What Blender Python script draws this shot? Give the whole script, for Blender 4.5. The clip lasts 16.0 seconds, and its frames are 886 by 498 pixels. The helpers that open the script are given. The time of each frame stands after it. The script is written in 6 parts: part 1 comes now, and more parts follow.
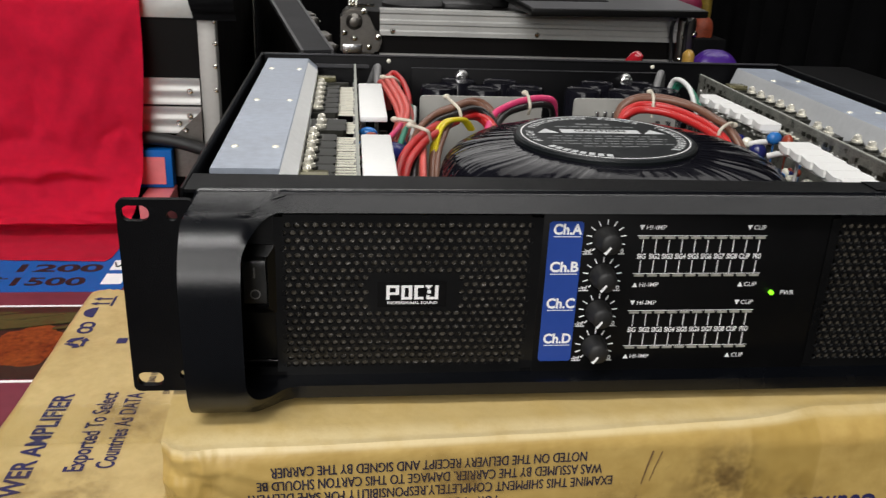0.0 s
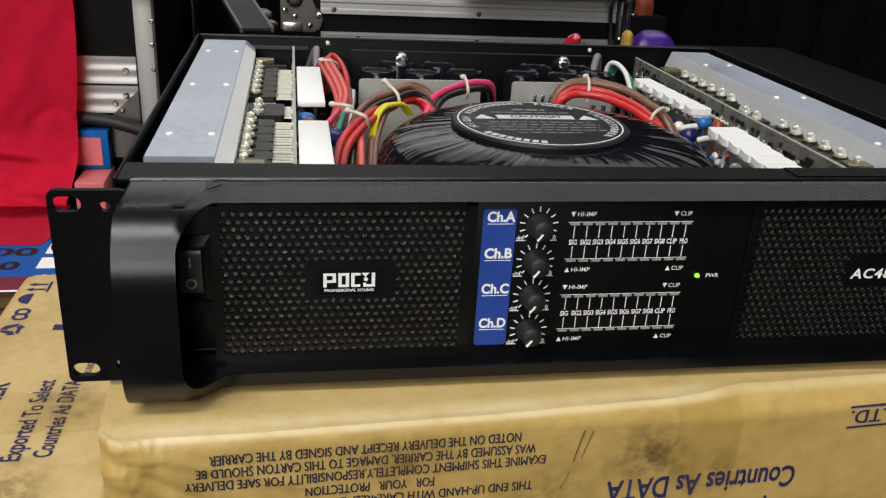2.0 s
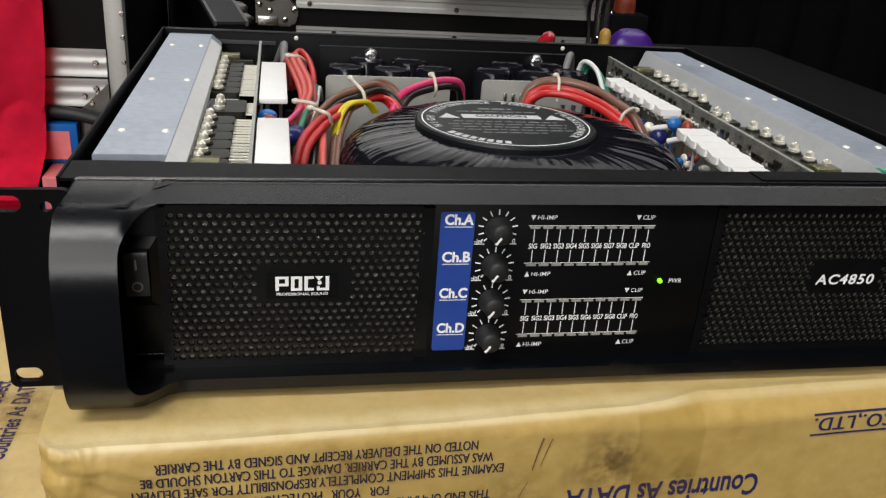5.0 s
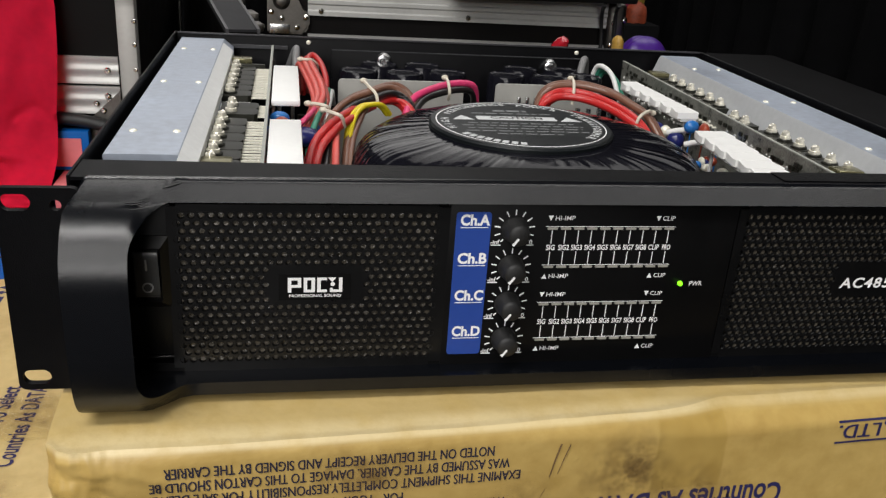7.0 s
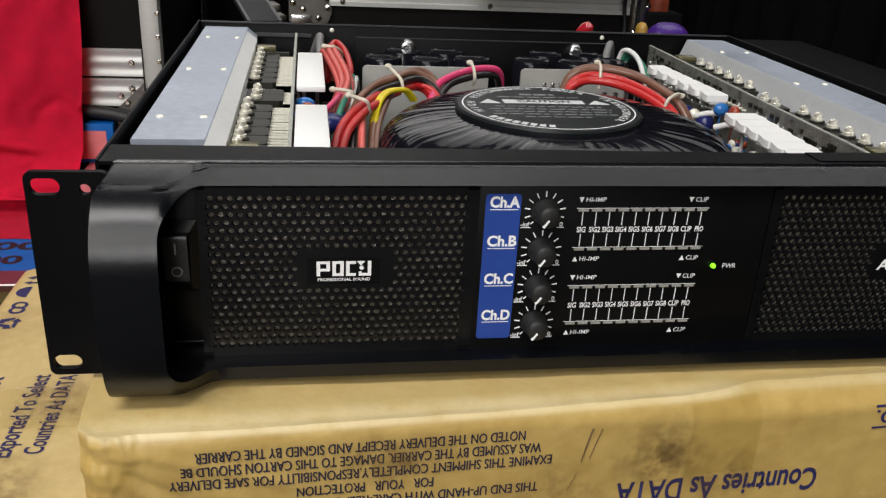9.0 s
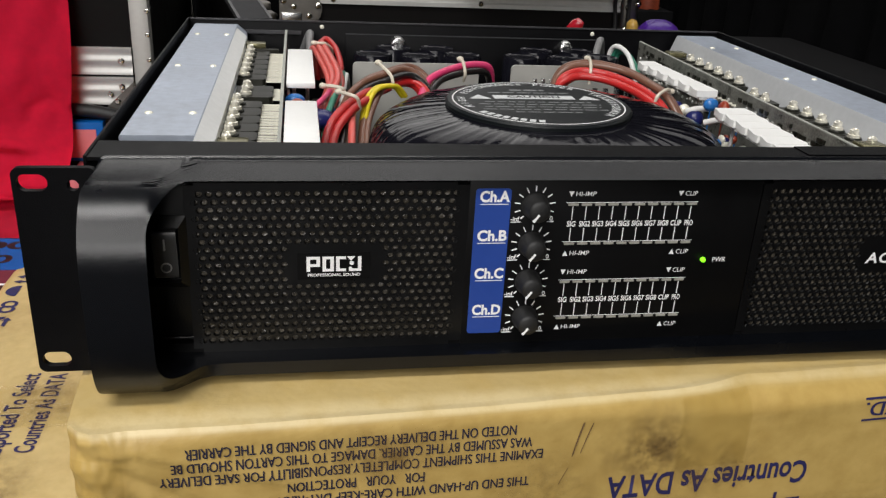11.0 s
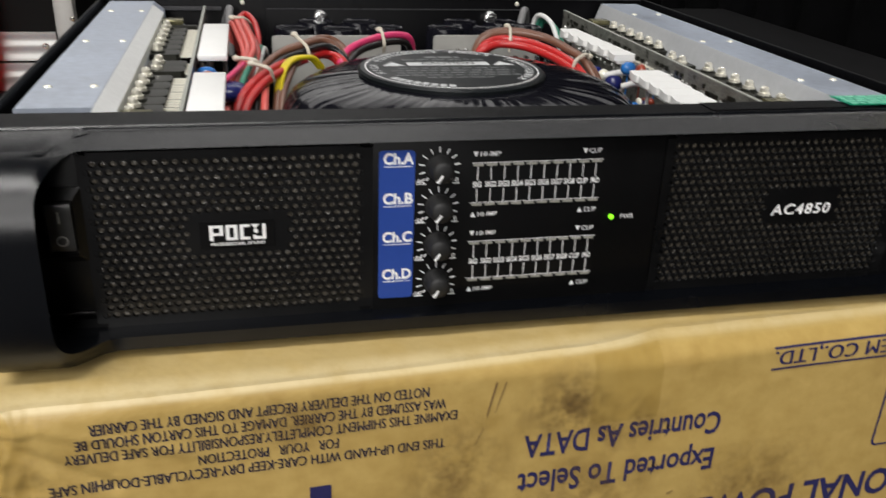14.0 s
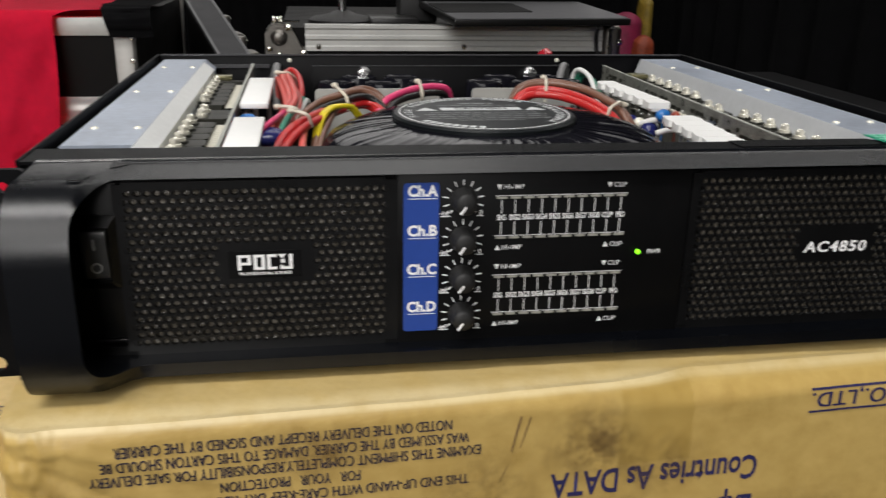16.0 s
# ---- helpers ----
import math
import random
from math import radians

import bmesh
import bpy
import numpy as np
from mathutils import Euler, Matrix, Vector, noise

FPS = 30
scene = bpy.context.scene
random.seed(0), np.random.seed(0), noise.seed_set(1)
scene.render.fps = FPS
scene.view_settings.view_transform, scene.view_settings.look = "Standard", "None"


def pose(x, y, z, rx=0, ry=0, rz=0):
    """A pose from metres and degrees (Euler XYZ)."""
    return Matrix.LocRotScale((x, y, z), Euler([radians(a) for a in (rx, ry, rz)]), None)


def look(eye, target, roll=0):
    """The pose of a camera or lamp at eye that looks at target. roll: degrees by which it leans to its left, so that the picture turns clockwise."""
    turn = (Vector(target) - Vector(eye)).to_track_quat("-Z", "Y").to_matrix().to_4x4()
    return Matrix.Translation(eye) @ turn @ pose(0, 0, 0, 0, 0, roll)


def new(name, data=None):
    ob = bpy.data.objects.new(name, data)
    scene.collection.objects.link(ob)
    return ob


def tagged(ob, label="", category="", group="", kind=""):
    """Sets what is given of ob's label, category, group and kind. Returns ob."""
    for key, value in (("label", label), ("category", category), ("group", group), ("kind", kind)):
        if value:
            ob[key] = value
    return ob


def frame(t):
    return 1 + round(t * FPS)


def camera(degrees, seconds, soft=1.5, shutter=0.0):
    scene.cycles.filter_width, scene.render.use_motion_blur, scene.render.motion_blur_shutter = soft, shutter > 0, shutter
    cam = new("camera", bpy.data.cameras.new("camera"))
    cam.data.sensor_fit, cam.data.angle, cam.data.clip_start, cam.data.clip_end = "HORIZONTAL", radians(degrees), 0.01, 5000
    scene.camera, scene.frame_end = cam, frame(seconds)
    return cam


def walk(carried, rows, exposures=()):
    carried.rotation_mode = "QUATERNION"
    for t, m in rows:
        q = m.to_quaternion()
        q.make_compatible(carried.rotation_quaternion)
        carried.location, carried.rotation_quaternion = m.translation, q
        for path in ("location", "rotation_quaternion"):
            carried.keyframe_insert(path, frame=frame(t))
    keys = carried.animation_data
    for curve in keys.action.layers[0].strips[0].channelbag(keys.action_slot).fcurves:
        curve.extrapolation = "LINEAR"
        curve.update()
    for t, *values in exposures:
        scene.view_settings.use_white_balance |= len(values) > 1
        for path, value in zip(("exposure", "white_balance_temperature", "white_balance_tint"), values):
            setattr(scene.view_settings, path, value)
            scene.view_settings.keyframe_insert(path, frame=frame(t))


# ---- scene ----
cam = camera(54.6, 16.0, soft=1.3, shutter=0.4)
METRES, EYE, TILT, LEAN, TURN = 8.0, 1.5, 0.0, 0.0, -7.9
PATH = [
    (0, (-0.148, -0.335, 0.201), (0.068, 1.512, -0.534), 2.4),
    (0.5, (-0.15, -0.342, 0.204), (0.127, 1.501, -0.523), 2.0),
    (1, (-0.153, -0.341, 0.205), (0.136, 1.491, -0.544), 2.6),
    (1.5, (-0.151, -0.338, 0.203), (0.194, 1.476, -0.566), 3.9),
    (2, (-0.144, -0.339, 0.208), (0.194, 1.471, -0.573), 3.4),
    (2.5, (-0.144, -0.34, 0.209), (0.195, 1.469, -0.574), 3.6),
    (3, (-0.139, -0.337, 0.211), (0.187, 1.474, -0.571), 3.4),
    (3.5, (-0.13, -0.34, 0.212), (0.226, 1.468, -0.567), 3.6),
    (4, (-0.129, -0.339, 0.213), (0.25, 1.467, -0.558), 3.7),
    (4.5, (-0.132, -0.335, 0.211), (0.239, 1.473, -0.561), 4.0),
    (5, (-0.131, -0.331, 0.208), (0.245, 1.469, -0.58), 4.3),
    (5.2, (-0.133, -0.329, 0.206), (0.236, 1.471, -0.584), 4.3),
    (7.3, (-0.132, -0.324, 0.201), (0.215, 1.492, -0.562), 4.0),
    (7.5, (-0.132, -0.322, 0.201), (0.201, 1.496, -0.562), 3.7),
    (8, (-0.133, -0.322, 0.2), (0.159, 1.504, -0.562), 2.6),
    (8.5, (-0.135, -0.323, 0.197), (0.166, 1.493, -0.585), 3.0),
    (11, (-0.134, -0.324, 0.194), (0.189, 1.487, -0.591), 3.1),
    (11.5, (-0.127, -0.328, 0.195), (0.225, 1.481, -0.582), 2.8),
    (12, (-0.124, -0.329, 0.198), (0.243, 1.482, -0.566), 2.4),
    (12.5, (-0.123, -0.329, 0.198), (0.237, 1.486, -0.561), 2.3),
    (13, (-0.129, -0.328, 0.199), (0.221, 1.488, -0.561), 2.5),
    (13.5, (-0.126, -0.33, 0.198), (0.247, 1.477, -0.575), 2.6),
    (14, (-0.113, -0.33, 0.186), (0.304, 1.449, -0.627), 2.3),
    (14.5, (-0.09, -0.332, 0.175), (0.393, 1.422, -0.657), 2.1),
    (15, (-0.082, -0.334, 0.175), (0.403, 1.426, -0.642), 1.8),
    (15.5, (-0.088, -0.337, 0.171), (0.355, 1.481, -0.536), 1.6),
    (16, (-0.101, -0.341, 0.172), (0.195, 1.522, -0.49), 1.1),
]
walk(cam, [(t, look(eye, target, roll)) for t, eye, target, roll in PATH], [(0, -0.84), (13.5, -0.84), (15, -0.78), (16, -0.82)])

# ---- world, lights ----
world = bpy.data.worlds.new("hall_air")
scene.world = world
world.use_nodes = True
world.node_tree.nodes["Background"].inputs[0].default_value = (0.75, 0.85, 1.0, 1)
world.node_tree.nodes["Background"].inputs[1].default_value = 0.075


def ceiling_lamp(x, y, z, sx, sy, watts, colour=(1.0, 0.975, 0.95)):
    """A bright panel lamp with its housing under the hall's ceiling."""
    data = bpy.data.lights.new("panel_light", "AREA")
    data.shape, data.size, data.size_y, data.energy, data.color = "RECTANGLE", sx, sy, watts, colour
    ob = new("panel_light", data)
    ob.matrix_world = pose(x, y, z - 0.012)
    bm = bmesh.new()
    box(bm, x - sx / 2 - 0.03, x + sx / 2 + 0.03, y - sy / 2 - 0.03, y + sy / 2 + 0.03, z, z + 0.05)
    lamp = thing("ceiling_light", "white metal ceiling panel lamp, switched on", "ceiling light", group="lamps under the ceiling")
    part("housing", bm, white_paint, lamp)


# ---- mesh helpers ----
def box(bm, x0, x1, y0, y1, z0, z1, bevel=0.0, seg=2):
    m = Matrix.Translation(((x0 + x1) / 2, (y0 + y1) / 2, (z0 + z1) / 2)) @ Matrix.Diagonal((abs(x1 - x0), abs(y1 - y0), abs(z1 - z0), 1))
    made = bmesh.ops.create_cube(bm, size=1, matrix=m)
    if bevel:
        edges = list({e for v in made["verts"] for e in v.link_edges})
        bmesh.ops.bevel(bm, geom=edges, offset=bevel, segments=seg, affect="EDGES", profile=0.5)
    return bm


def cyl(bm, p0, p1, r0, r1=None, seg=20, cap=True):
    p0, p1 = Vector(p0), Vector(p1)
    r1 = r0 if r1 is None else r1
    turn = (p1 - p0).to_track_quat("Z", "Y").to_matrix().to_4x4()
    m = Matrix.Translation((p0 + p1) / 2) @ turn
    bmesh.ops.create_cone(bm, cap_ends=cap, segments=seg, radius1=r0, radius2=r1, depth=(p1 - p0).length, matrix=m)
    return bm


def lathe(bm, profile, seg=48, at=(0, 0, 0), turn=None):
    """Spins (radius, height) pairs about the z axis of a place."""
    m = Matrix.Translation(at) @ (turn or Matrix.Identity(4))
    rings = []
    for r, z in profile:
        rings.append([bm.verts.new(m @ Vector((r * math.cos(2 * math.pi * i / seg), r * math.sin(2 * math.pi * i / seg), z))) for i in range(seg)] if r > 1e-6 else [bm.verts.new(m @ Vector((0, 0, z)))])
    for a, b in zip(rings, rings[1:]):
        for i in range(seg):
            j = (i + 1) % seg
            if len(a) > 1 and len(b) > 1:
                bm.faces.new((a[i], a[j], b[j], b[i]))
            elif len(b) == 1:
                bm.faces.new((a[i], a[j], b[0]))
            else:
                bm.faces.new((a[0], b[j], b[i]))
    return bm


def prism(bm, outline, lo, hi, axis="x"):
    """An outline of two coordinates pushed along one axis."""
    def at(p, k):
        return {"x": (k, p[0], p[1]), "y": (p[0], k, p[1]), "z": (p[0], p[1], k)}[axis]
    a = [bm.verts.new(at(p, lo)) for p in outline]
    b = [bm.verts.new(at(p, hi)) for p in outline]
    n = len(outline)
    for i in range(n):
        bm.faces.new((a[i], a[(i + 1) % n], b[(i + 1) % n], b[i]))
    bm.faces.new(a[::-1])
    bm.faces.new(b)
    return bm


def smooth_path(points, steps=6):
    p = [Vector(q) for q in points]
    p = [2 * p[0] - p[1]] + p + [2 * p[-1] - p[-2]]
    out = []
    for i in range(1, len(p) - 2):
        for k in range(steps):
            u = k / steps
            out.append(0.5 * (2 * p[i] + (p[i + 1] - p[i - 1]) * u + (2 * p[i - 1] - 5 * p[i] + 4 * p[i + 1] - p[i + 2]) * u * u + (3 * p[i] - p[i - 1] - 3 * p[i + 1] + p[i + 2]) * u ** 3))
    return out + [p[-2]]


def tube(bm, points, r, seg=8, steps=6):
    path = smooth_path(points, steps)
    side = Vector((0.31, 0.17, 0.93))
    rings = []
    for i, q in enumerate(path):
        d = (path[min(i + 1, len(path) - 1)] - path[max(i - 1, 0)]).normalized()
        side = (side - d * side.dot(d)).normalized()
        up = d.cross(side)
        rings.append([bm.verts.new(q + r * (math.cos(2 * math.pi * k / seg) * side + math.sin(2 * math.pi * k / seg) * up)) for k in range(seg)])
    for a, b in zip(rings, rings[1:]):
        for k in range(seg):
            bm.faces.new((a[k], a[(k + 1) % seg], b[(k + 1) % seg], b[k]))
    bm.faces.new(rings[0][::-1])
    bm.faces.new(rings[-1])
    return bm


def thing(name, label, category, group="", kind="", at=None):
    ob = new(name)
    if at is not None:
        ob.matrix_world = at
    return tagged(ob, label, category, group, kind)


def part(name, bm, material, parent=None, label="", smooth=True, angle=35):
    """Links a bmesh as one mesh object under a thing or under a part."""
    bmesh.ops.recalc_face_normals(bm, faces=bm.faces)
    mesh = bpy.data.meshes.new(name)
    bm.to_mesh(mesh)
    bm.free()
    return mesh_part(name, mesh, material, parent, label, smooth, angle)


def mesh_part(name, mesh, material, parent=None, label="", smooth=True, angle=35):
    if not mesh.materials:
        mesh.materials.append(material)
    if smooth:
        mesh.polygons.foreach_set("use_smooth", [True] * len(mesh.polygons))
        mesh.set_sharp_from_angle(angle=radians(angle))
    ob = new(name, mesh)
    if parent is not None:
        ob.parent = parent
    if label:
        tagged(ob, label)
    return ob


def letters(body, size, bold=0.0, shear=0.0, width=1.0, align="LEFT", thick=0.0, gap=1.0):
    """The mesh of a line of writing in the built-in font; x to the right, y up."""
    data = bpy.data.curves.new("writing", "FONT")
    data.body, data.size, data.offset, data.shear, data.extrude = body, size, bold * size, shear, thick
    data.align_x, data.align_y, data.resolution_u = align, "CENTER", 3
    data.space_character = gap
    ob = bpy.data.objects.new("writing", data)
    scene.collection.objects.link(ob)
    bpy.context.view_layer.update()
    mesh = bpy.data.meshes.new_from_object(ob.evaluated_get(bpy.context.evaluated_depsgraph_get()))
    bpy.data.objects.remove(ob)
    mesh.transform(Matrix.Diagonal((width, 1, 1, 1)))
    return mesh


def writing(body, size, m, material, parent, name="lettering", bend=None, fit=0.0, **style):
    """Writing laid on a surface. m: its place; bend: a function that moves each point; fit: the width that it fills."""
    mesh = letters(body, size, **style)
    if fit:
        xs = [v.co.x for v in mesh.vertices]
        mesh.transform(Matrix.Diagonal((fit / (max(xs) - min(xs)), 1, 1, 1)))
    mesh.transform(m)
    if bend:
        for v in mesh.vertices:
            v.co = bend(v.co)
    mesh.materials.clear()
    return mesh_part(name, mesh, material, parent, smooth=False)


# ---- materials ----
def material(name, colour, rough=0.5, metal=0.0, vary=0.12, scale=40.0, bump=0.0, bump_scale=300.0, rough_vary=0.1, second=None, spots=0.0, spot_scale=6.0, coat=0.0, alpha_mix=0.0, sheen=0.0, spec=0.5):
    """A surface with two scales of variation in colour and gloss, and a fine relief."""
    mat = bpy.data.materials.new(name)
    mat.use_nodes = True
    nt = mat.node_tree
    n, link = nt.nodes, nt.links
    b = n["Principled BSDF"]
    b.inputs["Metallic"].default_value = metal
    b.inputs["Coat Weight"].default_value = coat
    b.inputs["Sheen Weight"].default_value = sheen
    b.inputs["Specular IOR Level"].default_value = spec
    co = n.new("ShaderNodeTexCoord")
    fine, broad = n.new("ShaderNodeTexNoise"), n.new("ShaderNodeTexNoise")
    fine.inputs["Scale"].default_value, broad.inputs["Scale"].default_value = scale * 8, scale
    for t in (fine, broad):
        link.new(co.outputs["Object"], t.inputs["Vector"])
        t.inputs["Detail"].default_value = 5
    add = n.new("ShaderNodeMath")
    add.operation = "MULTIPLY_ADD"
    link.new(fine.outputs["Fac"], add.inputs[0])
    add.inputs[1].default_value = 0.5
    half = n.new("ShaderNodeMath")
    half.operation = "MULTIPLY"
    half.inputs[1].default_value = 0.5
    link.new(broad.outputs["Fac"], half.inputs[0])
    link.new(half.outputs[0], add.inputs[2])
    ramp = n.new("ShaderNodeValToRGB")
    lo = [c * (1 - vary) for c in colour]
    hi = [min(1, c * (1 + vary)) for c in (second or colour)]
    ramp.color_ramp.elements[0].position, ramp.color_ramp.elements[1].position = 0.3, 0.7
    ramp.color_ramp.elements[0].color, ramp.color_ramp.elements[1].color = (*lo, 1), (*hi, 1)
    link.new(add.outputs[0], ramp.inputs[0])
    out = ramp.outputs[0]
    if spots:
        stain = n.new("ShaderNodeTexNoise")
        stain.inputs["Scale"].default_value, stain.inputs["Detail"].default_value, stain.inputs["Roughness"].default_value = spot_scale, 7, 0.62
        link.new(co.outputs["Object"], stain.inputs["Vector"])
        sr = n.new("ShaderNodeValToRGB")
        sr.color_ramp.elements[0].position, sr.color_ramp.elements[1].position = 0.55, 0.75
        sr.color_ramp.elements[0].color, sr.color_ramp.elements[1].color = (1, 1, 1, 1), (1 - spots * 0.85, 1 - spots, 1 - spots * 1.25, 1)
        link.new(stain.outputs["Fac"], sr.inputs[0])
        mix = n.new("ShaderNodeMix")
        mix.data_type, mix.blend_type = "RGBA", "MULTIPLY"
        mix.inputs[0].default_value = 1
        link.new(out, mix.inputs[6])
        link.new(sr.outputs[0], mix.inputs[7])
        out = mix.outputs[2]
    link.new(out, b.inputs["Base Color"])
    mr = n.new("ShaderNodeMapRange")
    mr.inputs[3].default_value, mr.inputs[4].default_value = max(0.02, rough - rough_vary), min(1, rough + rough_vary)
    link.new(broad.outputs["Fac"], mr.inputs[0])
    link.new(mr.outputs[0], b.inputs["Roughness"])
    if bump:
        bt = n.new("ShaderNodeTexNoise")
        bt.inputs["Scale"].default_value, bt.inputs["Detail"].default_value = bump_scale, 4
        link.new(co.outputs["Object"], bt.inputs["Vector"])
        bp = n.new("ShaderNodeBump")
        bp.inputs["Strength"].default_value, bp.inputs["Distance"].default_value = bump, 0.001
        link.new(bt.outputs["Fac"], bp.inputs["Height"])
        link.new(bp.outputs[0], b.inputs["Normal"])
    return mat


def glowing(name, colour, strength):
    mat = material(name, colour, 0.3)
    b = mat.node_tree.nodes["Principled BSDF"]
    b.inputs["Emission Color"].default_value, b.inputs["Emission Strength"].default_value = (*colour, 1), strength
    return mat


def brushed(name, colour, rough, along="y", vary=0.06, scale=20):
    """Bare aluminium with drawn lines along one axis."""
    mat = material(name, colour, rough, metal=1.0, vary=vary, scale=scale, rough_vary=0.14)
    n, link = mat.node_tree.nodes, mat.node_tree.links
    co, mp, t, bp = n.new("ShaderNodeTexCoord"), n.new("ShaderNodeMapping"), n.new("ShaderNodeTexNoise"), n.new("ShaderNodeBump")
    mp.inputs["Scale"].default_value = {"x": (6, 900, 900), "y": (900, 6, 900), "z": (900, 900, 6)}[along]
    t.inputs["Scale"].default_value = 1
    link.new(co.outputs["Object"], mp.inputs[0])
    link.new(mp.outputs[0], t.inputs["Vector"])
    bp.inputs["Strength"].default_value, bp.inputs["Distance"].default_value = 0.12, 0.0005
    link.new(t.outputs["Fac"], bp.inputs["Height"])
    link.new(bp.outputs[0], n["Principled BSDF"].inputs["Normal"])
    return mat


black_paint = material("black_powder_coat", (0.0034, 0.0034, 0.0040), 0.38, spec=0.10, bump=0.2, bump_scale=1800, vary=0.2)
black_cast = material("black_satin_casting", (0.0022, 0.0027, 0.0040), 0.26, spec=0.40, rough_vary=0.04, bump=0.08, bump_scale=2500, vary=0.15)
black_panel = material("black_front_foil", (0.0036, 0.0036, 0.0038), 0.42, spec=0.15, vary=0.2)
grille_black = material("black_lacquered_grille", (0.0036, 0.0036, 0.0038), 0.30, spec=0.45, vary=0.2)
black_plastic = material("black_plastic", (0.005, 0.005, 0.005), 0.35, spec=0.3, bump=0.1, bump_scale=1500)
black_rubber = material("black_rubber", (0.009, 0.009, 0.009), 0.55, bump=0.15, bump_scale=900)
foam_dark = material("dark_filter_foam", (0.019, 0.016, 0.012), 0.28, spec=0.8, bump=1.0, bump_scale=520, vary=0.9, scale=170, second=(0.074, 0.064, 0.048))
white_print = material("white_print", (0.88, 0.88, 0.88), 0.5, vary=0.05)
switch_grey = material("grey_switch_print", (0.42, 0.42, 0.41), 0.5, vary=0.08)
white_paint = material("white_paint", (0.8, 0.8, 0.78), 0.5, vary=0.04, scale=5)
blue_foil = material("blue_foil", (0.020, 0.060, 0.300), 0.4, vary=0.06)
navy_ink = material("navy_ink", (0.017, 0.016, 0.085), 0.7, vary=0.25, scale=90)
small_ink = material("blue_black_ink", (0.017, 0.015, 0.034), 0.7, vary=0.3, scale=120)
cardboard = material("yellow_kraft_board", (0.450, 0.296, 0.082), 0.40, vary=0.05, scale=14, bump=0.25, bump_scale=220, spots=0.28, spot_scale=12, second=(0.545, 0.380, 0.125), rough_vary=0.08)
pale_board = material("pale_kraft_board", (0.470, 0.345, 0.135), 0.40, vary=0.05, scale=14, bump=0.25, bump_scale=220, spots=0.28, spot_scale=12, second=(0.550, 0.420, 0.185), rough_vary=0.08)

def worn_lit_edge(mat, colour, z0, z1, deep):
    """Pales the upper front edge in ragged patches: rubbed board plus painted highlight."""
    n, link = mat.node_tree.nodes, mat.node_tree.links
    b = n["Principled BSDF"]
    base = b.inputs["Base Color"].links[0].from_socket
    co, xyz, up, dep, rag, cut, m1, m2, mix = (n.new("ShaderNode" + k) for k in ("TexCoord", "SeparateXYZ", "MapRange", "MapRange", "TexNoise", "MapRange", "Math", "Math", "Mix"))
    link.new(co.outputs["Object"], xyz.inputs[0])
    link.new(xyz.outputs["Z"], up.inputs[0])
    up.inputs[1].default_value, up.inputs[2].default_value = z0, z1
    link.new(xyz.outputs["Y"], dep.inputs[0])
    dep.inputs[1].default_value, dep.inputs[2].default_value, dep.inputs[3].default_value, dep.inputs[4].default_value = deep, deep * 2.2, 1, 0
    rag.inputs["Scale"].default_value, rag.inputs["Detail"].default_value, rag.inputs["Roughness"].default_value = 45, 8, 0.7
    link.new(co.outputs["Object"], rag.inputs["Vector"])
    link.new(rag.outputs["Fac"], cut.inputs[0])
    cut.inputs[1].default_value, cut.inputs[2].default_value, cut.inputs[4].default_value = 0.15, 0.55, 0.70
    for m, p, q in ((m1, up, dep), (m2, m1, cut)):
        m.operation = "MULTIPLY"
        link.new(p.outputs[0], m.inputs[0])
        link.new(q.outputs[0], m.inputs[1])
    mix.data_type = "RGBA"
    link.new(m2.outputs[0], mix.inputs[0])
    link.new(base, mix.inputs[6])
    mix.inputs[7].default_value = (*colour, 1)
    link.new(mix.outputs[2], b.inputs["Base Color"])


# wide rubbed strip, then a narrow line that paints the ridge's highlight
worn_lit_edge(cardboard, (0.60, 0.46, 0.21), -0.0060, -0.0030, 0.032)
worn_lit_edge(cardboard, (0.76, 0.63, 0.36), -0.0048, -0.0032, 0.0075)
scuff_brown = material("rubbed_brown_mark", (0.16, 0.095, 0.04), 0.7, vary=0.4, scale=200)
alu_sink = brushed("bare_heat_sink_aluminium", (0.41, 0.455, 0.535), 0.36, "y", 0.18, 22)
alu_sink.node_tree.nodes["Principled BSDF"].inputs["Metallic"].default_value = 0.35
sheet_grey = brushed("light_zinc_sheet", (0.43, 0.425, 0.395), 0.5, "x")
sheet_grey.node_tree.nodes["Principled BSDF"].inputs["Metallic"].default_value = 0.3
alu_x = brushed("drawn_aluminium_rail", (0.50, 0.50, 0.48), 0.42, "x")
alu_x.node_tree.nodes["Principled BSDF"].inputs["Metallic"].default_value = 0.4
alu_dull = brushed("dull_aluminium_edge", (0.36, 0.36, 0.35), 0.5, "x")
alu_dull.node_tree.nodes["Principled BSDF"].inputs["Metallic"].default_value = 0.4
trim_grey = material("dark_anodised_trim", (0.085, 0.085, 0.088), 0.45, metal=0.3, vary=0.2)
lid_grey = material("dark_grey_lid_top", (0.018, 0.018, 0.020), 0.6, spec=0.25, vary=0.2, scale=20)
alu_z = brushed("drawn_aluminium_upright", (0.34, 0.33, 0.31), 0.45, "z")
alu_z.node_tree.nodes["Principled BSDF"].inputs["Metallic"].default_value = 0.3
chrome = material("bright_nickel", (0.80, 0.78, 0.72), 0.14, metal=1.0, vary=0.05)
dull_steel = material("dull_steel", (0.19, 0.18, 0.165), 0.38, metal=1.0, vary=0.15)
steel = material("zinc_steel", (0.60, 0.60, 0.60), 0.25, metal=1.0, vary=0.08)
clear_film = bpy.data.materials.new("clear_tape_film")
clear_film.use_nodes = True
film_nodes, film_links = clear_film.node_tree.nodes, clear_film.node_tree.links
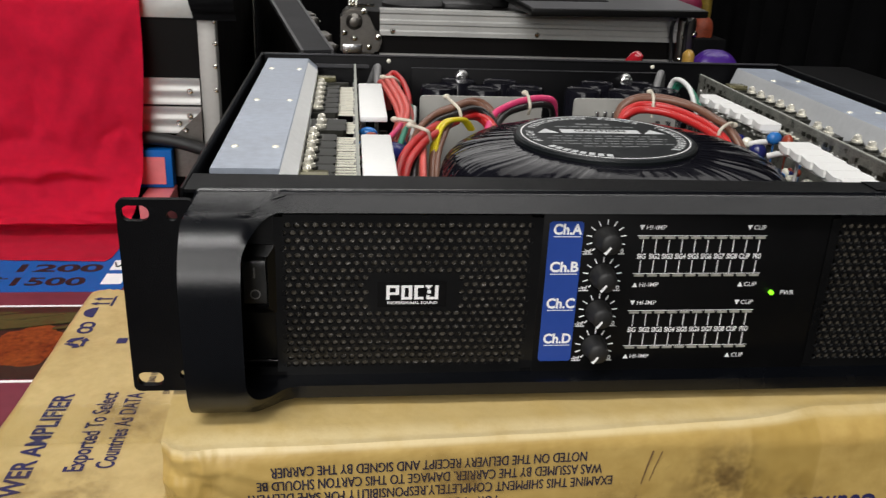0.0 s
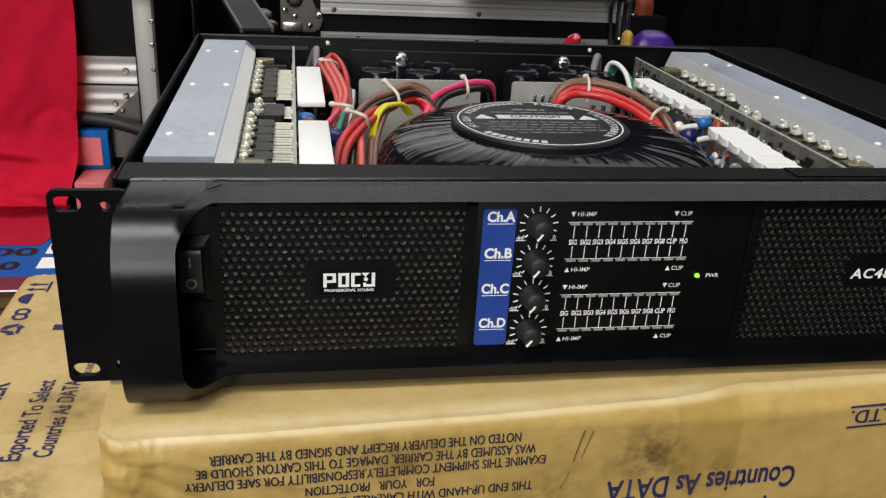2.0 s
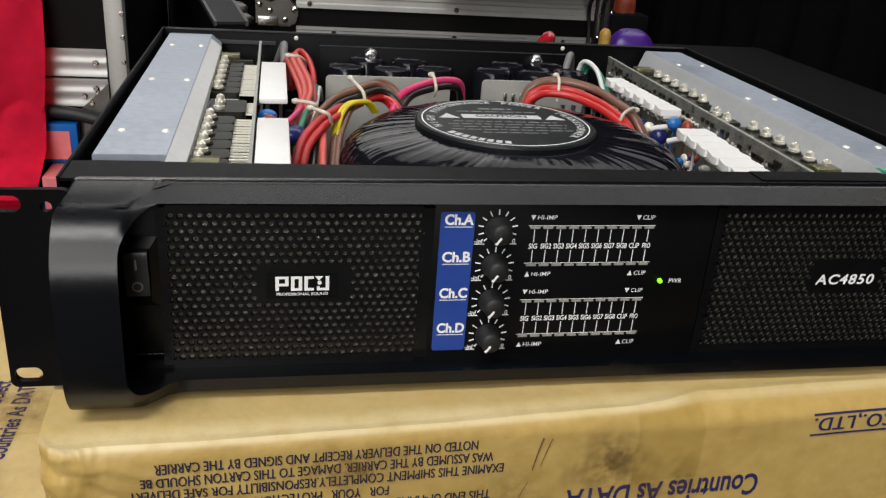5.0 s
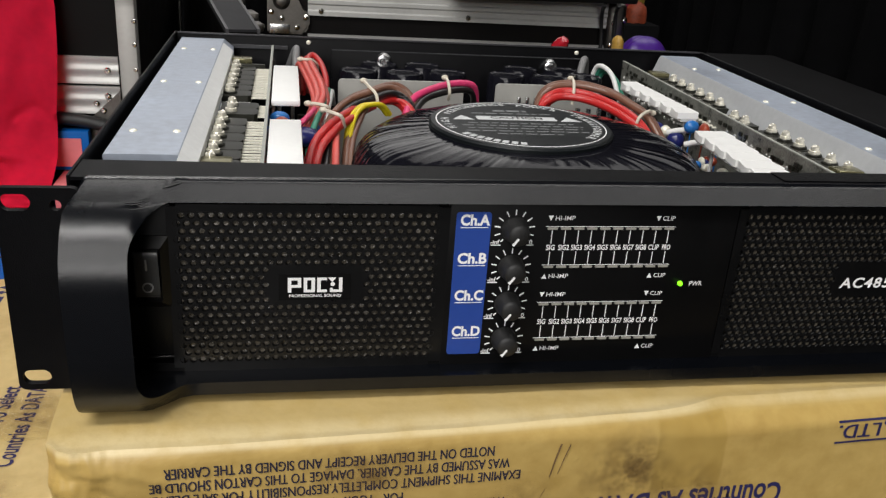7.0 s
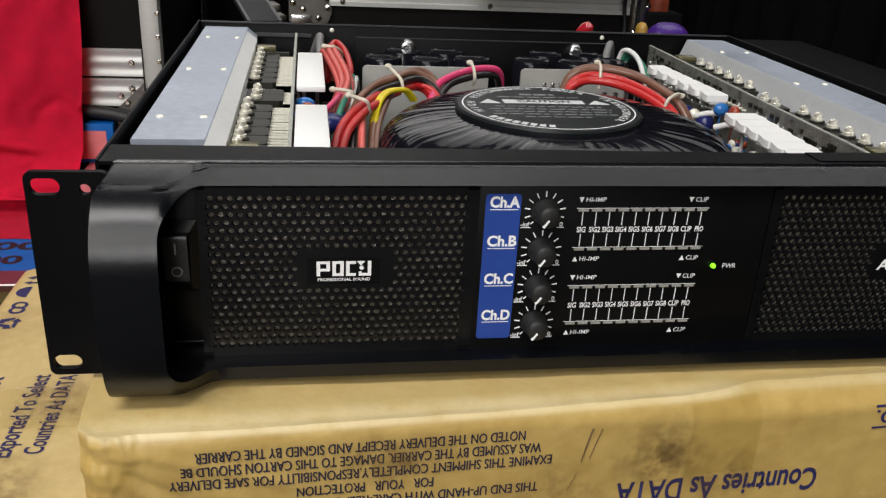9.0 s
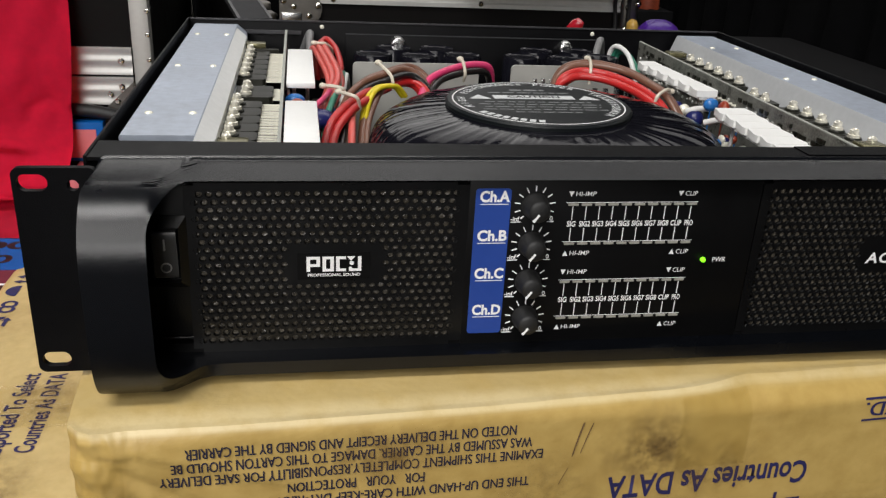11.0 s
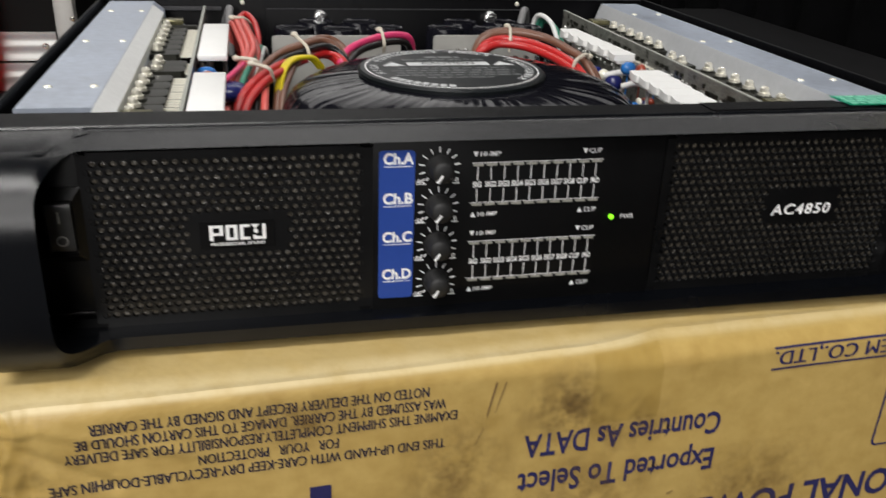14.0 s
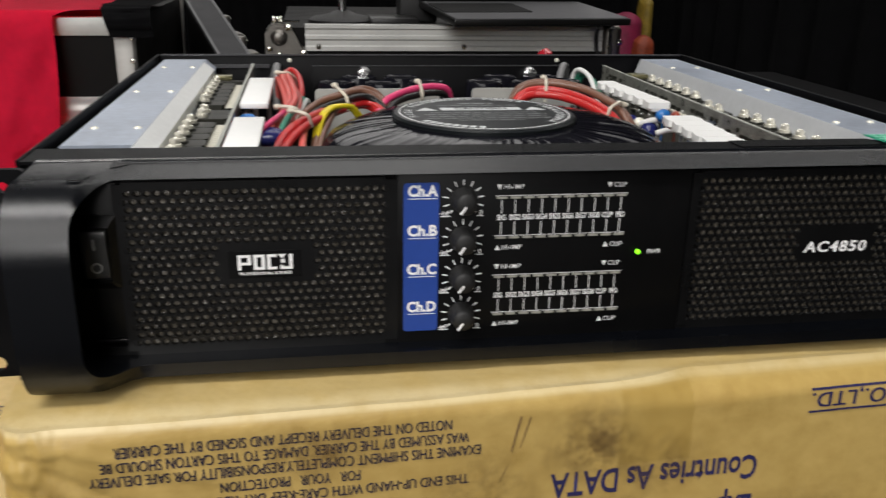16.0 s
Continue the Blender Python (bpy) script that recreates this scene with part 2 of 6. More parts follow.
film_mix, film_gloss, film_clear = film_nodes.new("ShaderNodeMixShader"), film_nodes.new("ShaderNodeBsdfGlossy"), film_nodes.new("ShaderNodeBsdfTransparent")
film_clear.inputs[0].default_value = (0.96, 0.95, 0.90, 1)
film_gloss.inputs["Roughness"].default_value = 0.16
film_mix.inputs[0].default_value = 0.030
film_links.new(film_clear.outputs[0], film_mix.inputs[1])
film_links.new(film_gloss.outputs[0], film_mix.inputs[2])
film_links.new(film_mix.outputs[0], film_nodes["Material Output"].inputs[0])
dirt_film = bpy.data.materials.new("brown_handling_dirt")
dirt_film.use_nodes = True
n, link = dirt_film.node_tree.nodes, dirt_film.node_tree.links
dirt_mix, dirt_brown, dirt_clear = n.new("ShaderNodeMixShader"), n.new("ShaderNodeBsdfDiffuse"), n.new("ShaderNodeBsdfTransparent")
dirt_brown.inputs[0].default_value = (0.16, 0.095, 0.040, 1)
dirt_co, dirt_map, dirt_round, dirt_noise, dirt_ramp, dirt_fac = n.new("ShaderNodeTexCoord"), n.new("ShaderNodeMapping"), n.new("ShaderNodeTexGradient"), n.new("ShaderNodeTexNoise"), n.new("ShaderNodeValToRGB"), n.new("ShaderNodeMath")
dirt_map.inputs["Location"].default_value, dirt_map.inputs["Scale"].default_value = (-1, 0, -1), (2, 0, 2)
dirt_round.gradient_type = "SPHERICAL"
dirt_noise.inputs["Scale"].default_value, dirt_noise.inputs["Detail"].default_value, dirt_noise.inputs["Roughness"].default_value = 70, 9, 0.72
dirt_ramp.color_ramp.elements[0].position, dirt_ramp.color_ramp.elements[1].position = 0.40, 0.84
dirt_fac.operation = "MULTIPLY"
link.new(dirt_co.outputs["Generated"], dirt_map.inputs[0])
link.new(dirt_map.outputs[0], dirt_round.inputs[0])
link.new(dirt_co.outputs["Object"], dirt_noise.inputs["Vector"])
link.new(dirt_noise.outputs["Fac"], dirt_ramp.inputs[0])
link.new(dirt_round.outputs["Fac"], dirt_fac.inputs[0])
link.new(dirt_ramp.outputs[0], dirt_fac.inputs[1])
link.new(dirt_fac.outputs[0], dirt_mix.inputs[0])
link.new(dirt_clear.outputs[0], dirt_mix.inputs[1])
link.new(dirt_brown.outputs[0], dirt_mix.inputs[2])
link.new(dirt_mix.outputs[0], n["Material Output"].inputs[0])
red_cloth = material("red_cotton", (0.80, 0.012, 0.056), 0.85, bump=0.4, bump_scale=1400, vary=0.12, scale=8, sheen=0.05, spec=0.2)
case_black = material("black_case_laminate", (0.0045, 0.004, 0.0038), 0.5, spec=0.10, bump=0.15, bump_scale=700)
drape_black = material("black_drape", (0.006, 0.006, 0.0066), 0.95, vary=0.3, scale=4, spec=0.1)
floor_grey = material("grey_carpet", (0.018, 0.018, 0.02), 0.95, bump=0.4, bump_scale=200, vary=0.3)
wall_grey = material("grey_hall_paint", (0.30, 0.30, 0.31), 0.7, vary=0.06, scale=2)
green_led = glowing("green_lamp", (0.24, 1.0, 0.02), 2.2)
wall_dark = material("dark_grey_hall_paint", (0.07, 0.07, 0.075), 0.7, vary=0.08, scale=2)

# ---- hall ----
FLOOR = -1.25
STAGE = -0.540


def setting(name, bm, mat, label, category):
    ob = part(name, bm, mat)
    return tagged(ob, label, category, kind="structure")


HX0, HX1, HY0, HY1, HZ = -4.0, 4.0, -16.5, 10.5, 2.45
setting("floor", box(bmesh.new(), HX0, HX1, HY0, HY1, FLOOR - 0.1, FLOOR), floor_grey, "dark grey carpeted hall floor", "floor")
setting("ceiling", box(bmesh.new(), HX0, HX1, HY0, HY1, HZ, HZ + 0.1), wall_grey, "plain grey hall ceiling", "ceiling")
setting("wall_north", box(bmesh.new(), HX0, HX1, HY1, HY1 + 0.1, FLOOR, HZ), wall_grey, "plain grey hall wall", "wall")
setting("wall_south", box(bmesh.new(), HX0, HX1, HY0 - 0.1, HY0, FLOOR, HZ), wall_dark, "plain dark grey hall wall", "wall")
setting("wall_west", box(bmesh.new(), HX0 - 0.1, HX0, HY0, HY1, FLOOR, HZ), wall_dark, "plain dark grey hall wall", "wall")
setting("wall_east", box(bmesh.new(), HX1, HX1 + 0.1, HY0, HY1, FLOOR, HZ), wall_dark, "plain dark grey hall wall", "wall")
setting("platform", box(bmesh.new(), -1.6, 1.5, -0.40, 2.2, FLOOR, STAGE, 0.006), drape_black, "low black cloth-covered display platform", "platform")


def drape(name, x0, y0, x1, y1, z0, z1, label, waves=14, depth=0.02):
    """A hanging curtain with folds."""
    bm = bmesh.new()
    cols, rows = waves * 8, 8
    d = Vector((x1 - x0, y1 - y0, 0))
    nrm = Vector((-d.y, d.x, 0)).normalized()
    grid = []
    for i in range(cols + 1):
        u = i / cols
        col = []
        for j in range(rows + 1):
            v = j / rows
            w = depth * (0.6 + 0.4 * v) * math.sin(2 * math.pi * waves * u + 1.3 * noise.noise((u * 9, v * 1.5, 2))) + 0.02 * noise.noise((u * 5, v * 2, 7))
            p = Vector((x0, y0, 0)) + d * u + nrm * w
            col.append(bm.verts.new((p.x, p.y, z1 + (z0 - z1) * v)))
        grid.append(col)
    for i in range(cols):
        for j in range(rows):
            bm.faces.new((grid[i][j], grid[i + 1][j], grid[i + 1][j + 1], grid[i][j + 1]))
    bmesh.ops.solidify(bm, geom=bm.faces[:], thickness=0.003)
    return setting(name, bm, drape_black, label, "curtain")


drape("backdrop_1", -1.55, 3.20, 2.20, 3.20, FLOOR, 0.80, "black hanging curtain behind the display", 34)
# backdrop_2 in front of y = 0 is unseen, added to block light
drape("backdrop_2", 0.76, 1.60, 0.76, -1.60, STAGE - 0.7, 0.42, "black hanging curtain beside the display, its unseen front half added to block light", 26)

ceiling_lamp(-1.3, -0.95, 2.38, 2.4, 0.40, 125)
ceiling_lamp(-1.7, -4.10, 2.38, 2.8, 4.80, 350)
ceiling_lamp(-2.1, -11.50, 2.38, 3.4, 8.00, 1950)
ceiling_lamp(-0.6, 6.40, 2.38, 3.8, 4.60, 120)
ceiling_lamp(1.0, 1.50, 2.38, 4.0, 0.80, 65)
ceiling_lamp(1.5, 3.60, 2.38, 4.6, 1.60, 34)

# ---- cartons ----
CARTON = (0.575, 0.46, 0.1345)


FOLDS = ((0.012, -0.012, 0.055, -0.040, 0.0012), (0.004, -0.030, 0.030, -0.046, -0.0010), (0.030, -0.010, 0.090, -0.030, -0.0006), (0.060, -0.100, 0.140, -0.075, 0.0005))


def ease(u):
    u = min(1.0, max(0.0, u))
    return u * u * (3 - 2 * u)


def carton_face(x, z):
    """How far the printed side stands back, in the carton's own frame: a soft crushed top edge and a slight bulge."""
    w, d, h = CARTON
    worn = 0.0105 + 0.0045 * ease((x - 0.20) / 0.08) + 0.0022 * noise.noise((x * 16, 3.1, 0))
    top = min(1.0, max(0.0, 1 + z / worn))
    back = 0.0042 + 0.0040 * ease((x - 0.15) / 0.10) + 0.0105 * ease((x - 0.262) / 0.036) + 0.0016 * noise.noise((x * 22, 3.1, 0)) + 0.0008 * noise.noise((x * 70, 1.1, 0))
    crease = 0.0
    for x0, z0, x1, z1, deep in FOLDS:
        u = min(1, max(0, ((x - x0) * (x1 - x0) + (z - z0) * (z1 - z0)) / ((x1 - x0) ** 2 + (z1 - z0) ** 2)))
        crease += deep * math.exp(-((x - x0 - u * (x1 - x0)) ** 2 + (z - z0 - u * (z1 - z0)) ** 2) / 1.0e-5)
    low = max(0.0, 1 - (z + h) / 0.005) if z < -h + 0.005 else 0.0
    return crease + back * top ** 2.3 + 0.004 * low * low + 0.0009 * noise.noise((x * 11, z * 17, 5.0)) + 0.00025 * noise.noise((x * 40, z * 55, 9.0))


def carton_body():
    """The board of one carton: the printed side is y = 0, its upper edge z = 0, its left end x = 0."""
    w, d, h = CARTON
    bm = bmesh.new()
    nx, nz, ny = 320, 80, 40
    xs = [0.0055 + (w - 0.0055) * (i / nx) ** 1.35 for i in range(nx + 1)]
    zs = [-h * (j / nz) ** 1.5 for j in range(nz + 1)]

    def side(x, z):
        e = min(x - 0.0055, w - x)
        torn = max(0, 1 - e / 0.030)
        return 0.009 * max(0, 1 - e / 0.011) ** 2 * (1 + 0.6 * noise.noise((x * 30, z * 60, 2.0))) + torn * (0.0026 * abs(noise.noise((x * 190, z * 60, 4.0))) + 0.0016 * noise.noise((x * 60, z * 210, 8.0)) + 0.0030 * abs(noise.noise((x * 50, z * 45, 6.0))))

    def lower(x, z):
        return z - (0.0020 + 0.0008 * noise.noise((x * 14, 2, 9))) * max(0, 1 + z / 0.03)

    front = [[bm.verts.new((x, carton_face(x, lower(x, z)) + side(x, z), lower(x, z))) for z in zs] for x in xs]
    for i in range(nx):
        for j in range(nz):
            bm.faces.new((front[i][j], front[i][j + 1], front[i + 1][j + 1], front[i + 1][j]))
    top = [[front[i][0]] for i in range(nx + 1)]
    for i, x in enumerate(xs):
        y0 = front[i][0].co.y
        for k in range(1, ny + 1):
            y = y0 + (d - y0) * (k / ny) ** 2.2
            sag = 0.0010 * noise.noise((x * 8, y * 8, 3.3)) - 0.0012 * abs(noise.noise((x * 26, y * 30, 6.6))) * max(0, 1 - y / 0.07)
            roll = (0.0020 + 0.0008 * noise.noise((x * 14, 2, 9))) * max(0, 1 - (y - y0) / 0.012) ** 2
            top[i].append(bm.verts.new((x, y, (sag - 0.001) * min(1, (y - y0) / 0.004) - roll)))
    for i in range(nx):
        for k in range(ny):
            bm.faces.new((top[i][k], top[i + 1][k], top[i + 1][k + 1], top[i][k + 1]))
    for i, rev in ((0, False), (nx, True)):
        back_low = bm.verts.new((xs[i], d, -h))
        edge = top[i] + [back_low] + front[i][::-1][:-1]
        bm.faces.new(edge if rev else edge[::-1])
    bm.verts.ensure_lookup_table()
    bmesh.ops.holes_fill(bm, edges=[e for e in bm.edges if e.is_boundary], sides=400)
    return bm


def tick_sign(bm, x, z, s):
    for sx in (-1, 1):
        box(bm, x + sx * s * 0.25 - s * 0.06, x + sx * s * 0.25 + s * 0.06, -0.0001, 0.0, z - s * 0.35, z + s * 0.15)
        prism(bm, [(x + sx * s * 0.25 - s * 0.17, z + s * 0.15), (x + sx * s * 0.25 + s * 0.17, z + s * 0.15), (x + sx * s * 0.25, z + s * 0.45)], -0.0001, 0.0, "y")
    box(bm, x - s * 0.5, x + s * 0.5, -0.0001, 0.0, z - s * 0.5, z - s * 0.4)


# title, two lines and the row of signs: (distance from the right end, height, width)
PRINT_A = ((0.519, 0.1010, 0.305), (0.326, 0.0685, 0.100), (0.326, 0.0475, 0.099), (0.045, 0.069, 0.0995, 0.127), 0.1130, 1.0, 0.0)
PRINT_B = ((0.449, 0.0945, 0.256), (0.286, 0.0635, 0.094), (0.283, 0.0455, 0.090), (0.037, 0.060, 0.089, 0.115), 0.1090, 1.25, 0.012)


def carton(at, label, printed=True, turned=True, layout=PRINT_A):
    """A carton whose printed side is laid out once; turned: it stands on its head."""
    w, d, h = CARTON
    box_ob = thing("carton", label, "carton", group="amplifier cartons", at=at)
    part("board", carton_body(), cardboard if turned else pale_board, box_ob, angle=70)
    if not printed:
        return box_ob
    # brown smudges from handling
    for cx, cz, sx, sz in ((0.2430, -0.0300, 0.056, 0.040), (0.2780, -0.0410, 0.050, 0.036), (0.2480, -0.0260, 0.040, 0.050), (0.262, -0.078, 0.080, 0.060), (0.196, -0.055, 0.060, 0.070), (0.026, -0.055, 0.050, 0.090), (0.350, -0.088, 0.090, 0.060), (0.130, -0.020, 0.070, 0.030)):
        bm = bmesh.new()
        grid = [[bm.verts.new((cx + sx * (i / 20 - 0.5), carton_face(cx + sx * (i / 20 - 0.5), cz + sz * (j / 12 - 0.5)) - 0.0006, cz + sz * (j / 12 - 0.5))) for j in range(13)] for i in range(21)]
        for p, q in zip(grid, grid[1:]):
            for j in range(12):
                bm.faces.new((p[j], p[j + 1], q[j + 1], q[j]))
        part("smudge", bm, dirt_film, box_ob, "brown handling smudge", angle=80)
    # clear parcel tape
    for x0, x1, z0, z1, rough in (((0.0075, 0.026, -0.110, -0.012, 0.0030), (0.2565, 0.290, -0.0390, -0.004, 0.0003)) if turned else ((0.316, 0.366, -0.134, -0.002, 0.0005),)):
        bm = bmesh.new()
        grid = []
        for i in range(25):
            x = x0 + (x1 - x0) * i / 24
            grid.append([bm.verts.new((x, carton_face(x, z0 + (z1 - z0) * j / 30) + 0.009 * max(0, 1 - (x - 0.0055) / 0.011) ** 2 - 0.0022 - rough * abs(noise.noise((x * 90, (z0 + (z1 - z0) * j / 30) * 90, 3))), z0 + (z1 - z0) * j / 30)) for j in range(31)])
        for a, b in zip(grid, grid[1:]):
            for j in range(30):
                bm.faces.new((a[j], a[j + 1], b[j + 1], b[j]))
        part("tape", bm, clear_film, box_ob, "wrinkled clear parcel tape", angle=80)

    def bend(co):
        x, y, z = co
        if turned:
            x, z = w - x, -h - z
        return Vector((x, carton_face(min(max(x, 0), w), z) - 0.0004 + y, z))

    def line(body, size, x, z, ink=navy_ink, **style):
        writing(body, size, Matrix.Translation((x, 0, z)) @ pose(0, 0, 0, 90), ink, box_ob, bend=bend, **style)

    def shape(name, bm):
        bmesh.ops.triangulate(bm, faces=bm.faces[:])
        for _ in range(4):
            long = [e for e in bm.edges if e.calc_length() > 0.005]
            if long:
                bmesh.ops.subdivide_edges(bm, edges=long, cuts=1)
                bmesh.ops.triangulate(bm, faces=bm.faces[:])
        for v in bm.verts:
            v.co = bend(v.co)
        return part(name, bm, navy_ink, box_ob, smooth=False)

    # upright layout, x from the printed side's own left end, z down from its upper edge
    def X(x):
        return w - x if turned else x

    R = (lambda u: w - u)
    title, one, two, signs, row, big, shift = layout
    line("PROFESSIONAL POWER AMPLIFIER", 0.0225 * title[2] / 0.305, R(title[0]), -(h - title[1]), fit=title[2], bold=0.026)
    line("Exported To Select", 0.0175 * one[2] / 0.1, R(one[0]), -(h - one[1]), fit=one[2], bold=0.020)
    line("Countries As DATA", 0.0175 * two[2] / 0.1, R(two[0]), -(h - two[1]), fit=two[2], bold=0.020)
    for dx in (0, 0.0005):
        line("AUDIO SYSTEM CO.,LTD.", 0.0108, R(0.4790) + dx, -(h - 0.0163), fit=0.1300, thick=0.00001 * (dx > 0), gap=1.06)
    for zz in (0.0112, 0.0224):
        bm = box(bmesh.new(), R(0.4820), R(0.3478), -0.0001, 0.0, -(h - zz) - 0.0005, -(h - zz) + 0.0005)
        shape("rule", bm)
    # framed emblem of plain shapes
    bm = bmesh.new()
    x0, x1, z0, z1 = R(0.5105), R(0.4185), -(h - 0.029), -(h - 0.0775)
    z0, z1 = min(z0, z1), max(z0, z1)
    t = 0.0011
    box(bm, x0 + 0.003, x1 - 0.003, -0.0001, 0, z1 - t, z1)
    box(bm, x0 + 0.003, x1 - 0.003, -0.0001, 0, z0, z0 + t)
    box(bm, x0, x0 + t, -0.0001, 0, z0 + 0.003, z1 - 0.003)
    box(bm, x1 - t, x1, -0.0001, 0, z0 + 0.003, z1 - 0.003)
    for cx, cz, sx, sz in ((x0, z0, 1, 1), (x1, z0, -1, 1), (x0, z1, 1, -1), (x1, z1, -1, -1)):
        prism(bm, [(cx, cz + sz * 0.0032), (cx + sx * 0.0009, cz + sz * 0.0009), (cx + sx * 0.0032, cz), (cx + sx * 0.0032, cz + sz * t), (cx + sx * 0.0017, cz + sz * 0.0017), (cx + sx * t, cz + sz * 0.0032)], -0.0001, 0, "y")
    shape("emblem_frame", bm)
    m = (z0 + z1) / 2
    bm = bmesh.new()
    prism(bm, [(x1 - 0.0045, m - 0.0163), (x1 - 0.0142, m - 0.0163), (x1 - 0.0330, m + 0.0128), (x1 - 0.0265, m + 0.0128)], -0.0001, 0, "y")
    prism(bm, [(x1 - 0.0265, m + 0.0127), (x1 - 0.0330, m + 0.0127), (x1 - 0.0625, m - 0.0163), (x1 - 0.0530, m - 0.0163)], -0.0001, 0, "y")
    prism(bm, [(x1 - 0.0165, m - 0.0072), (x1 - 0.0530, m - 0.0072), (x1 - 0.0490, m - 0.0033), (x1 - 0.0190, m - 0.0033)], -0.0002, -0.0001, "y")
    shape("emblem", bm)
    bm = bmesh.new()
    box(bm, x0 + 0.012, x1 - 0.0415, -0.0001, 0, m + 0.0158, m + 0.0198)
    shape("emblem_bar", bm)
    # handling prints
    prints = (("NOTED ON THE DELIVERY RECEIPT AND SIGNED BY THE CARRIER", 0.0122, 0.1822, 0.133), ("WAS ASSUMED BY THE CARRIER. DAMAGE TO THIS CARTON SHOULD BE", 0.0186, 0.1892, 0.146),
              ("EXAMINE THIS SHIPMENT COMPLETELY.RESPONSIBILITY FOR SAFE DELIVERY", 0.0250, 0.1948, 0.156), ("FOR   YOUR   PROTECTION", 0.0320, 0.1440, 0.0560), ("THIS END UP-HAND WITH CARE-KEEP DRY-RECYCLABLE-DOUPHIN SAFE", 0.0388, 0.1896, 0.158))
    for body, zz, right, wide in prints:
        line(body, 0.0068, R(right), -(h - zz), small_ink, fit=wide)
        line(body, 0.0068, R(right) - 0.00022, -(h - zz) + 0.00012, small_ink, fit=wide, thick=0.00001)
    # pen strokes and rubbed marks
    for x0, z0, x1, z1, t in ((0.2118, 0.0115, 0.2082, 0.0285, 0.00040), (0.2160, 0.0120, 0.2118, 0.0270, 0.00022), (0.2070, 0.0345, 0.2034, 0.0430, 0.00014), (0.1850, 0.0840, 0.1815, 0.0900, 0.0008), (0.1885, 0.0830, 0.1870, 0.0840, 0.0009), (0.3065, 0.0860, 0.3035, 0.0875, 0.0008)) if turned else ():
        shape("scuff", prism(bmesh.new(), [(R(x0) - t, -(h - z0)), (R(x0) + t, -(h - z0)), (R((x0 + x1) / 2) + t * 1.4, -(h - (z0 + z1) / 2)), (R(x1) + t * 0.6, -(h - z1)), (R(x1) - t * 0.6, -(h - z1)), (R((x0 + x1) / 2) - t * 0.5, -(h - (z0 + z1) / 2))], -0.0001, 0, "y")).data.materials[0] = scuff_brown
    # squares, pictograms
    for zz, xx in ((0.0572, 0.1358), (0.0570, 0.0922), (0.0692, 0.1358), (0.0692, 0.0922)):
        xx, zz = xx - 2 * shift, zz + 0.5 * shift
        shape("square", box(bmesh.new(), R(xx) - 0.0045, R(xx) + 0.0045, -0.0001, 0, -(h - zz) - 0.004, -(h - zz) + 0.004))
    bm = bmesh.new()
    tick_sign(bm, R(signs[0]), -(h - row), 0.016 * big)
    shape("upright_arrows", bm)
    bm = bmesh.new()
    lathe(bm, [(0, 0), (0.008 * big, 0)], 24, (R(signs[1]), 0, -(h - row)), pose(0, 0, 0, 90))
    for v in bm.verts:
        v.co.z = max(v.co.z, -(h - row))
    shape("umbrella", bm)
    bm = bmesh.new()
    for k in range(3):
        a = k * 2.094
        c, s = math.cos(a), math.sin(a)
        pts = [(-0.006, -0.0052), (0.002, -0.0052), (0.002, -0.0072), (0.0060, -0.0042), (0.002, -0.0012), (0.002, -0.0030), (-0.0045, -0.0030)]
        prism(bm, [(R(signs[3]) + big * (c * p - s * q), -(h - row) + big * (s * p + c * q)) for p, q in pts], -0.0001, 0, "y")
    shape("recycling_sign", bm)
    bm = bmesh.new()
    for sx in (-1, 1):
        lathe(bm, [(0.0028 * big, 0), (0.005 * big, 0)], 16, (R(signs[2]) + sx * 0.0035 * big, 0, -(h - row)), pose(0, 0, 0, 90))
    shape("care_sign", bm)
    return box_ob


YAW = 2.6
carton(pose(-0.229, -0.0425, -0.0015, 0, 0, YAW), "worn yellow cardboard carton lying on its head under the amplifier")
for k in range(1, 4):
    carton(pose(-0.229 + 0.006 * (k % 2), -0.036 + 0.004 * (k % 2), -0.0015 - 0.1347 * k, 0, 0, YAW - 1.5 * k), "plain yellow cardboard carton in the stack below", printed=False)
# a carton set on its long edge, its printed side uppermost
carton(Matrix(((0, 0, -1, -0.389), (1, 0, 0, -0.163), (0, -1, 0, -0.131), (0, 0, 0, 1))), "worn yellow cardboard carton standing on edge, printed side up", turned=False, layout=PRINT_B)

# ---- amplifier: front ----
amp = thing("power_amplifier", "black rack power amplifier with its lid off", "amplifier")


def rounded(x0, x1, z0, z1, r, na=8, nx=44, nz=16):
    pts = []
    for cx, cz, a0, n, step in ((x1 - r, z1 - r, 0, nx, (-1, 0)), (x0 + r, z1 - r, 90, nz, (0, -1)), (x0 + r, z0 + r, 180, nx, (1, 0)), (x1 - r, z0 + r, 270, nz, (0, 1))):
        for k in range(na):
            a = radians(a0 + 90 * k / (na - 1))
            pts.append((cx + r * math.cos(a), cz + r * math.sin(a)))
        length = (x1 - x0 - 2 * r) if step[0] else (z1 - z0 - 2 * r)
        px, pz = pts[-1]
        for k in range(1, n):
            pts.append((px + step[0] * length * k / n, pz + step[1] * length * k / n))
    return pts


def grip_share(x, z):
    """0 along the lips, 1 on the grips."""
    reach = 0.0130 + 0.004 * min(1, max(0, (0.030 - z) / 0.020))
    u = min(1, max(0, (abs(x - 0.0078) - 0.1965 + reach) / reach))
    return u * u * (3 - 2 * u)


